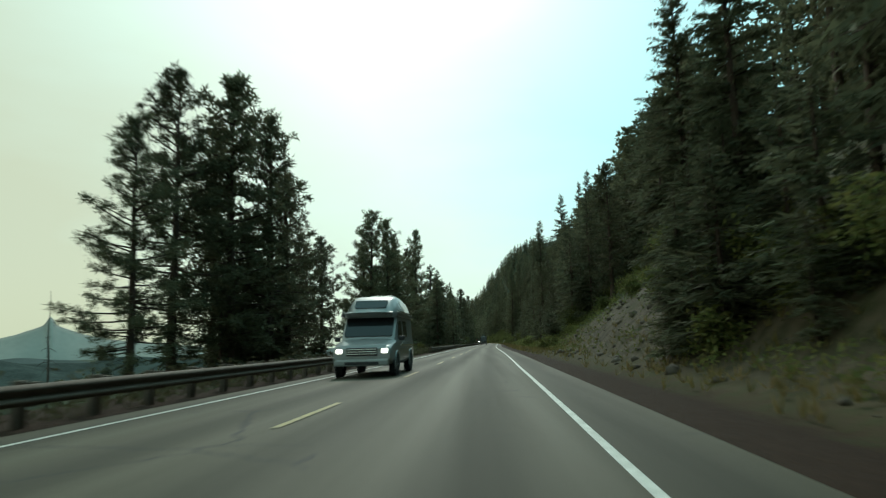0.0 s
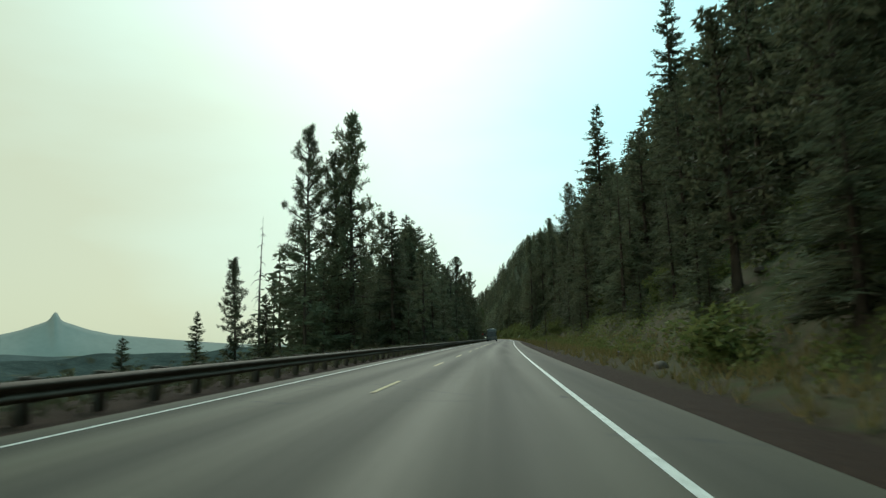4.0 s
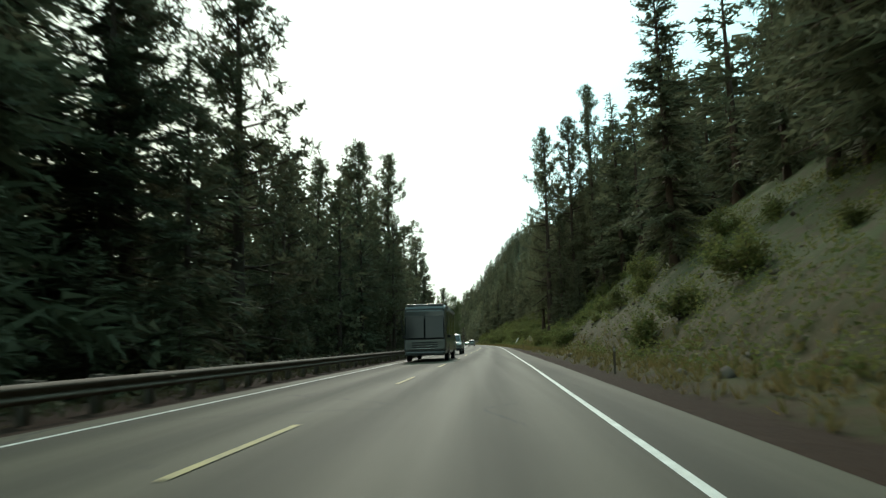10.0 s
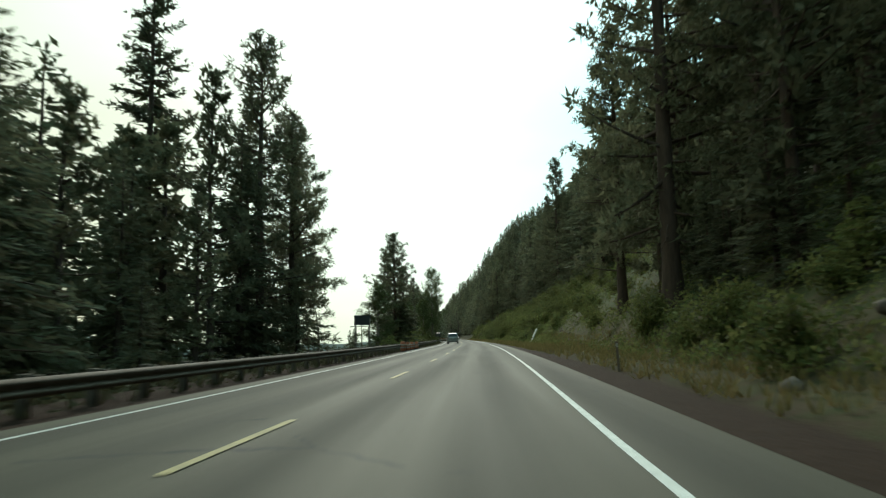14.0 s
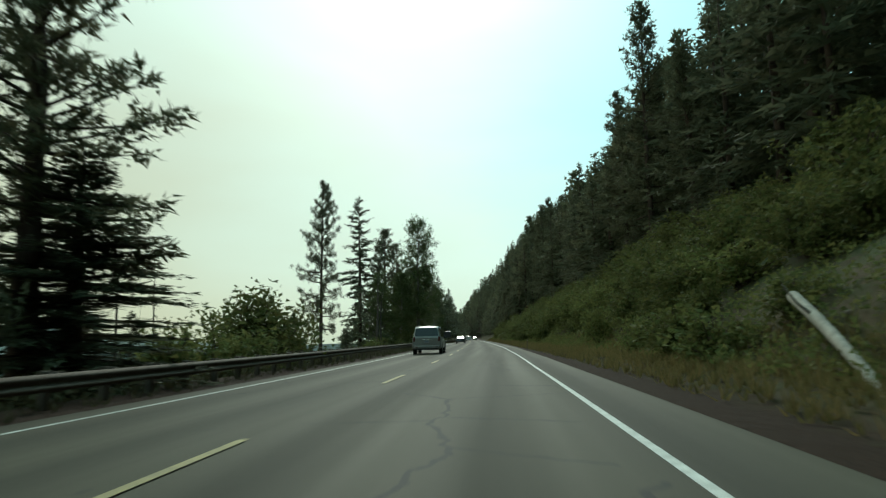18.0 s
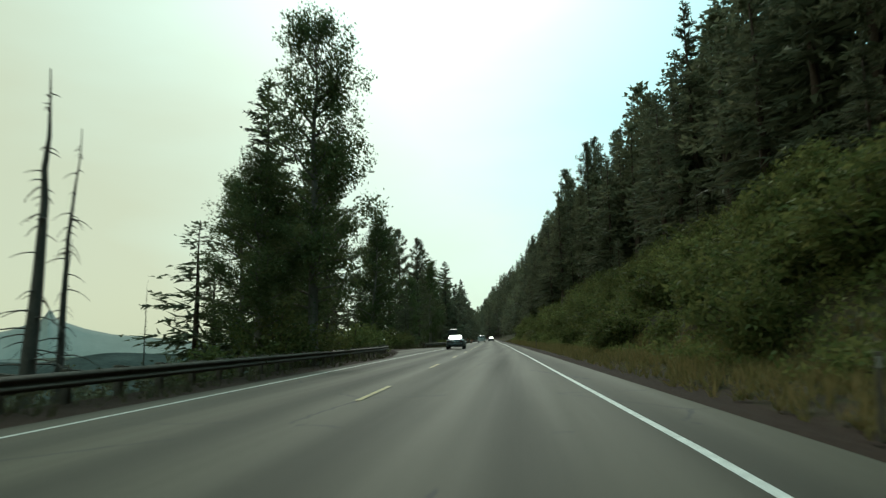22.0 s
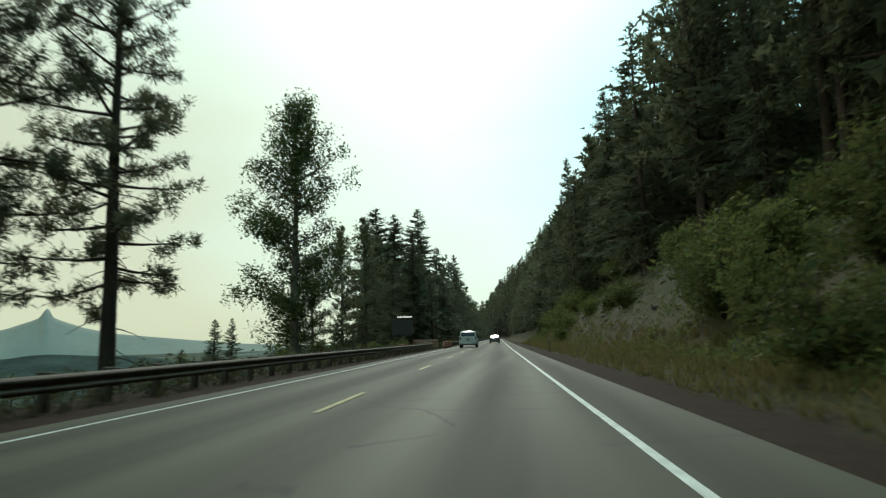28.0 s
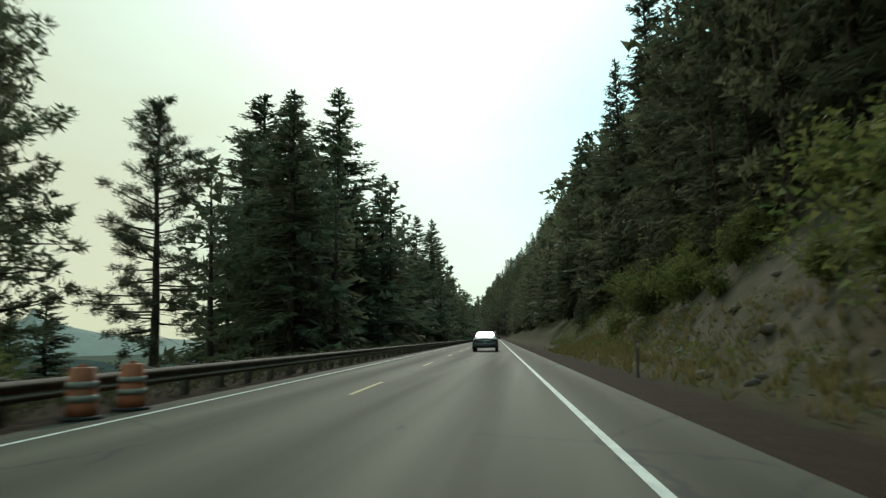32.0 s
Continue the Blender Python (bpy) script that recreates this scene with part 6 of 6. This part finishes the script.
def barricade(x, y, turn, n=3):
    root = new("barricade")
    tagged(root, "orange and white striped board barricade on timber feet", "barricade", "barricades by the lay-by")
    for s in (-1, 1):
        up = part("upright", bm_mesh("upright", box(0.07, 0.07, 1.06, 0.008, (s * 0.95, 0, 0.58)), TIMBER), root)
        part("foot", bm_mesh("foot", box(0.09, 1.2, 0.09, 0.01, (s * 0.95, 0, 0.045)), TIMBER), root)
    for k in range(n):
        z = 0.36 + 0.3 * k
        bd = part("board", bm_mesh("board", box(2.4, 0.03, 0.22, 0.004, (0, -0.055, z)), SHEET_WHITE), root, "white board with orange stripes")
        for i in range(6):
            bm = bmesh.new()
            x0 = -1.17 + 0.4 * i
            pts = [(x0, z - 0.105), (x0 + 0.16, z - 0.105), (x0 + 0.32, z + 0.105), (x0 + 0.16, z + 0.105)]
            vs = [bm.verts.new((min(px, 1.19), -0.0735, pz)) for px, pz in pts]
            vb = [bm.verts.new((min(px, 1.19), -0.066, pz)) for px, pz in pts]
            bm.faces.new(vs)
            for q in range(4):
                bm.faces.new((vs[q], vb[q], vb[(q + 1) % 4], vs[(q + 1) % 4]))
            part("stripe", bm_mesh("stripe", bm, ORANGE), bd, "orange stripe")
    root.matrix_basis = pose(x, y, float(terrain(x, y)) if x < float(left_edge(np.array(y))) else float(crown(np.array(x), np.array(y))), 0, 0, turn)


def message_board(x, y, turn, z=None):
    """A trailer-borne message sign: dark panel, mast, solar panel, wheels."""
    root = new("message_sign")
    tagged(root, "dark electronic message sign on a trailer with a solar panel", "message sign")
    pn = part("panel", bm_mesh("panel", box(2.4, 0.22, 1.7, 0.04, (0, 0, 3.12)), BOARD_BLACK), root, "blank black display panel")
    part("panel_rim", bm_mesh("panel_rim", box(2.5, 0.16, 0.07, 0.01, (0, 0, 4.0)), DARK_PLASTIC), pn)
    part("panel_rim", bm_mesh("panel_rim", box(2.5, 0.16, 0.07, 0.01, (0, 0, 2.24)), DARK_PLASTIC), pn)
    part("mast", bm_mesh("mast", box(0.16, 0.16, 3.4, 0.015, (0, 0.2, 2.2)), STEEL), root)
    part("solar_panel", bm_mesh("solar_panel", box(1.7, 0.9, 0.06, 0.01), BOARD_BLACK), root, "flat solar panel", pose(0.25, 0.15, 4.28, 12, 0, 0))
    part("chassis", bm_mesh("chassis", box(2.2, 2.6, 0.26, 0.03, (0, 0.2, 0.56)), ORANGE), root, "orange trailer frame")
    part("battery_box", bm_mesh("battery_box", box(1.1, 0.9, 0.5, 0.03, (0, 0.5, 0.92)), ORANGE), root, "orange battery box")
    part("drawbar", bm_mesh("drawbar", box(0.1, 1.4, 0.1, 0.01, (0, -1.7, 0.58)), ORANGE), root)
    for s in (-1, 1):
        wheel_parts(root, s * 1.22, 0.3, 0.33, 0.2)
        part("jack_leg", bm_mesh("jack_leg", box(0.07, 0.07, 0.66, 0.008, (s * 0.6, -1.0, 0.33)), STEEL), root)
    root.matrix_basis = pose(x, y, float(terrain(x, y)) if z is None else z, 0, 0, turn)


def sign_back(x, y, turn):
    """A small board on two posts, seen from behind, with a cross brace under it."""
    root = new("road_sign")
    tagged(root, "dark blank road sign on two thin posts behind the guardrail", "road sign")
    foot = float(terrain(x, y))
    for s in (-1, 1):
        part("post", bm_mesh("post", box(0.07, 0.06, 2.75 - foot, 0.006, (s * 0.52, 0.05, (2.75 - foot) / 2 - 0.1)), STEEL), root)
        part("brace", bm_mesh("brace", box(0.05, 0.04, 2.1 - foot, 0.005, (s * 0.42, 0.0, (2.1 - foot) / 2 - 0.1)), STEEL), root)
    part("panel", bm_mesh("panel", box(1.18, 0.04, 0.7, 0.012, (0, 0.1, 2.5 - foot)), BOARD_BLACK), root, "dark panel back")
    for z in (2.17, 2.84):
        part("panel_rim", bm_mesh("panel_rim", box(1.22, 0.06, 0.04, 0.006, (0, 0.1, z - foot)), DARK_PLASTIC), root)
    part("crossbar", bm_mesh("crossbar", box(1.5, 0.04, 0.06, 0.006, (-0.12, 0.02, 2.06 - foot)), STEEL), root)
    root.matrix_basis = pose(x, y, foot, 0, 0, turn)


def delineator(x, y, label, mat, high=1.15, tilt=0.0):
    root = new("marker_post")
    tagged(root, label, "marker post", "marker posts along the verge")
    part("post", bm_mesh("post", box(0.09, 0.02, high, 0.006, (0, 0, high / 2 - 0.15), 1), mat), root)
    part("reflector", bm_mesh("reflector", box(0.075, 0.01, 0.14, 0.004, (0, -0.016, high - 0.28), 1), SHEET_WHITE), root, "white reflector")
    root.matrix_basis = pose(x, y, float(terrain(x, y)), tilt, tilt, 0)


BLEACHED = material("bleached_wood", (0.36, 0.34, 0.29), 0.9, var=0.3, scale=4, fine=30, bump=0.3, stretch=(1, 1, 0.3))


def leaning_pole():
    root = new("fallen_log")
    tagged(root, "pale barkless fallen trunk leaning down the bank", "log")
    a, b = np.array([15.6, 407.3, float(terrain(15.6, 407.3)) - 0.05]), np.array([17.1, 413.9, 1.9])
    s = np.linspace(0, 1, 7)[:, None]
    P = a + (b - a) * s + np.array([0, 0, 0.1]) * np.sin(s * 3.1)
    P[1:, 2] = np.maximum(P[1:, 2], terrain(P[1:, 0], P[1:, 1]) + 0.1)
    V, Q = tube(P, np.linspace(0.1, 0.16, 7), 10)
    part("trunk", fast_mesh("trunk", V, quads=Q, mat=BLEACHED, smooth=True), root)
    V, Q = tube(np.array([P[4], P[4] + [-0.3, 0.2, 0.35], P[4] + [-0.5, 0.4, 0.8]]), [0.05, 0.035, 0.015], 5)
    part("stub", fast_mesh("stub", V, quads=Q, mat=BARK_PALE), root)


barrels()
for yy, dx, tr in ((640.3, -2.6, 6), (642.4, -3.3, -5)):
    barricade(float(left_line(yy)) + dx, yy, tr)
message_board(float(way(641)) - 11.05, 641, 6, -0.62)
sign_back(0.45, 369.0, 8)
for yy, rr in ((163, 4.4), (262, 4.6), (345, 4.5), (470, 4.5), (540, 4.4), (613.5, 3.6), (660, 4.2)):
    delineator(float(way(yy)) + rr, yy, "thin brown marker post standing in the grass", TIMBER, 1.25, random.uniform(-3, 3))
leaning_pole()


def diamond_sign(x, y):
    root = new("warning_sign")
    tagged(root, "red-orange triangular warning sign on a thin post", "road sign")
    part("post", bm_mesh("post", box(0.06, 0.06, 2.1, 0.006, (0, 0, 1.0), 1), STEEL), root)
    bm = bmesh.new()
    bmesh.ops.create_cone(bm, cap_ends=True, segments=3, radius1=0.38, radius2=0.38, depth=0.02, matrix=pose(0, -0.05, 2.25, 90, 0, 0))
    part("plate", bm_mesh("plate", bm, SIGN_RED), root, "red sign plate")
    root.matrix_basis = pose(x, y, float(terrain(x, y)), 0, 0, 8)


diamond_sign(float(way(302)) - 7.6, 302)


# ---------------------------------------------------------------- distance
def backdrop_material(name, col):
    return plain(name, col, 1.0, spec=0.0)


def distant_ridge(name, label, heading, spread, dist, base, height, seed, col, peak=None):
    """A far range, its smoke haze put into the colour col: a thick crest line with folds, facing the road."""
    g = np.random.default_rng(seed)
    n = 420
    a = np.radians(np.linspace(heading - spread, heading + spread, n))
    ph = g.uniform(0, 6.28, 6)
    u = np.linspace(0, 1, n)
    h = height * (0.62 + 0.2 * np.sin(7 * u + ph[0]) + 0.1 * np.sin(17 * u + ph[1]) + 0.05 * np.sin(41 * u + ph[2]) + 0.02 * np.sin(97 * u + ph[3]))
    if peak:
        d = np.degrees(a) - peak[0]
        el = np.interp(np.abs(d), [0, 0.12, 0.42, 0.7, 1.2, 2.4, 4.2, 7.0, 9.5, 14, 30], [2.95, 2.88, 2.3, 2.14, 1.95, 1.5, 1.05, 0.72, 0.45, 0.0, -0.7])
        h = peak[1] * el - base + 0.08 * h
    rows = []
    for k, (f, back) in enumerate(((-0.6, -420), (0.25, -230), (0.62, -110), (0.86, -40), (1.0, 0), (0.4, 250))):
        jag = 1 + 0.05 * np.sin(60 * u + k) * (0 < k < 4)
        D = dist + back
        rows.append(np.column_stack([-np.sin(a) * D, RIDGE_Y + np.cos(a) * D, base + h * f * jag]))
    V = np.concatenate(rows)
    i, j = np.meshgrid(np.arange(len(rows) - 1), np.arange(n - 1), indexing="ij")
    q = i * n + j
    ob = new(name, fast_mesh(name, V, quads=np.stack([q, q + 1, q + 1 + n, q + n], -1), mat=col, smooth=True))
    return tagged(ob, label, "mountain", kind="structure")


RIDGE_Y = 500
# Smoke haze is mixed into these base colours, paler and greyer with distance.
FAR_HAZE = material("haze_tinted_far_mountain", (0.27, 0.265, 0.235), 1.0, var=0.1, scale=0.004, fine=0.03, bump=0.0, spec=0.0)
NEAR_HAZE = material("haze_tinted_wooded_ridge", (0.145, 0.16, 0.15), 1.0, var=0.2, scale=0.008, fine=0.06, bump=0.0, spec=0.0)
FOOTHILL = material("haze_tinted_foothill", (0.09, 0.105, 0.1), 1.0, var=0.25, scale=0.02, fine=0.2, bump=0.0, spec=0.0)
distant_ridge("backdrop_mountain", "horned mountain peak coloured pale grey-blue for smoke haze", 38, 34, 4200, -60, 60, 3, FAR_HAZE, (36.9, 73))
distant_ridge("backdrop_ridge", "wooded ridge across the valley coloured blue-grey for smoke haze", 45, 38, 2600, -70, 78, 8, NEAR_HAZE)
distant_ridge("backdrop_ridge", "dark haze-tinted wooded foothills below the mountain", 52, 40, 1150, -50, 48, 15, FOOTHILL)
distant_ridge("backdrop_ridge", "wooded spur in the valley with smoke haze in its colour", 62, 60, 640, -55, 62, 21, material("haze_tinted_spur", (0.06, 0.074, 0.068), 1.0, var=0.35, scale=0.03, fine=0.3, bump=0.0, spec=0.0))
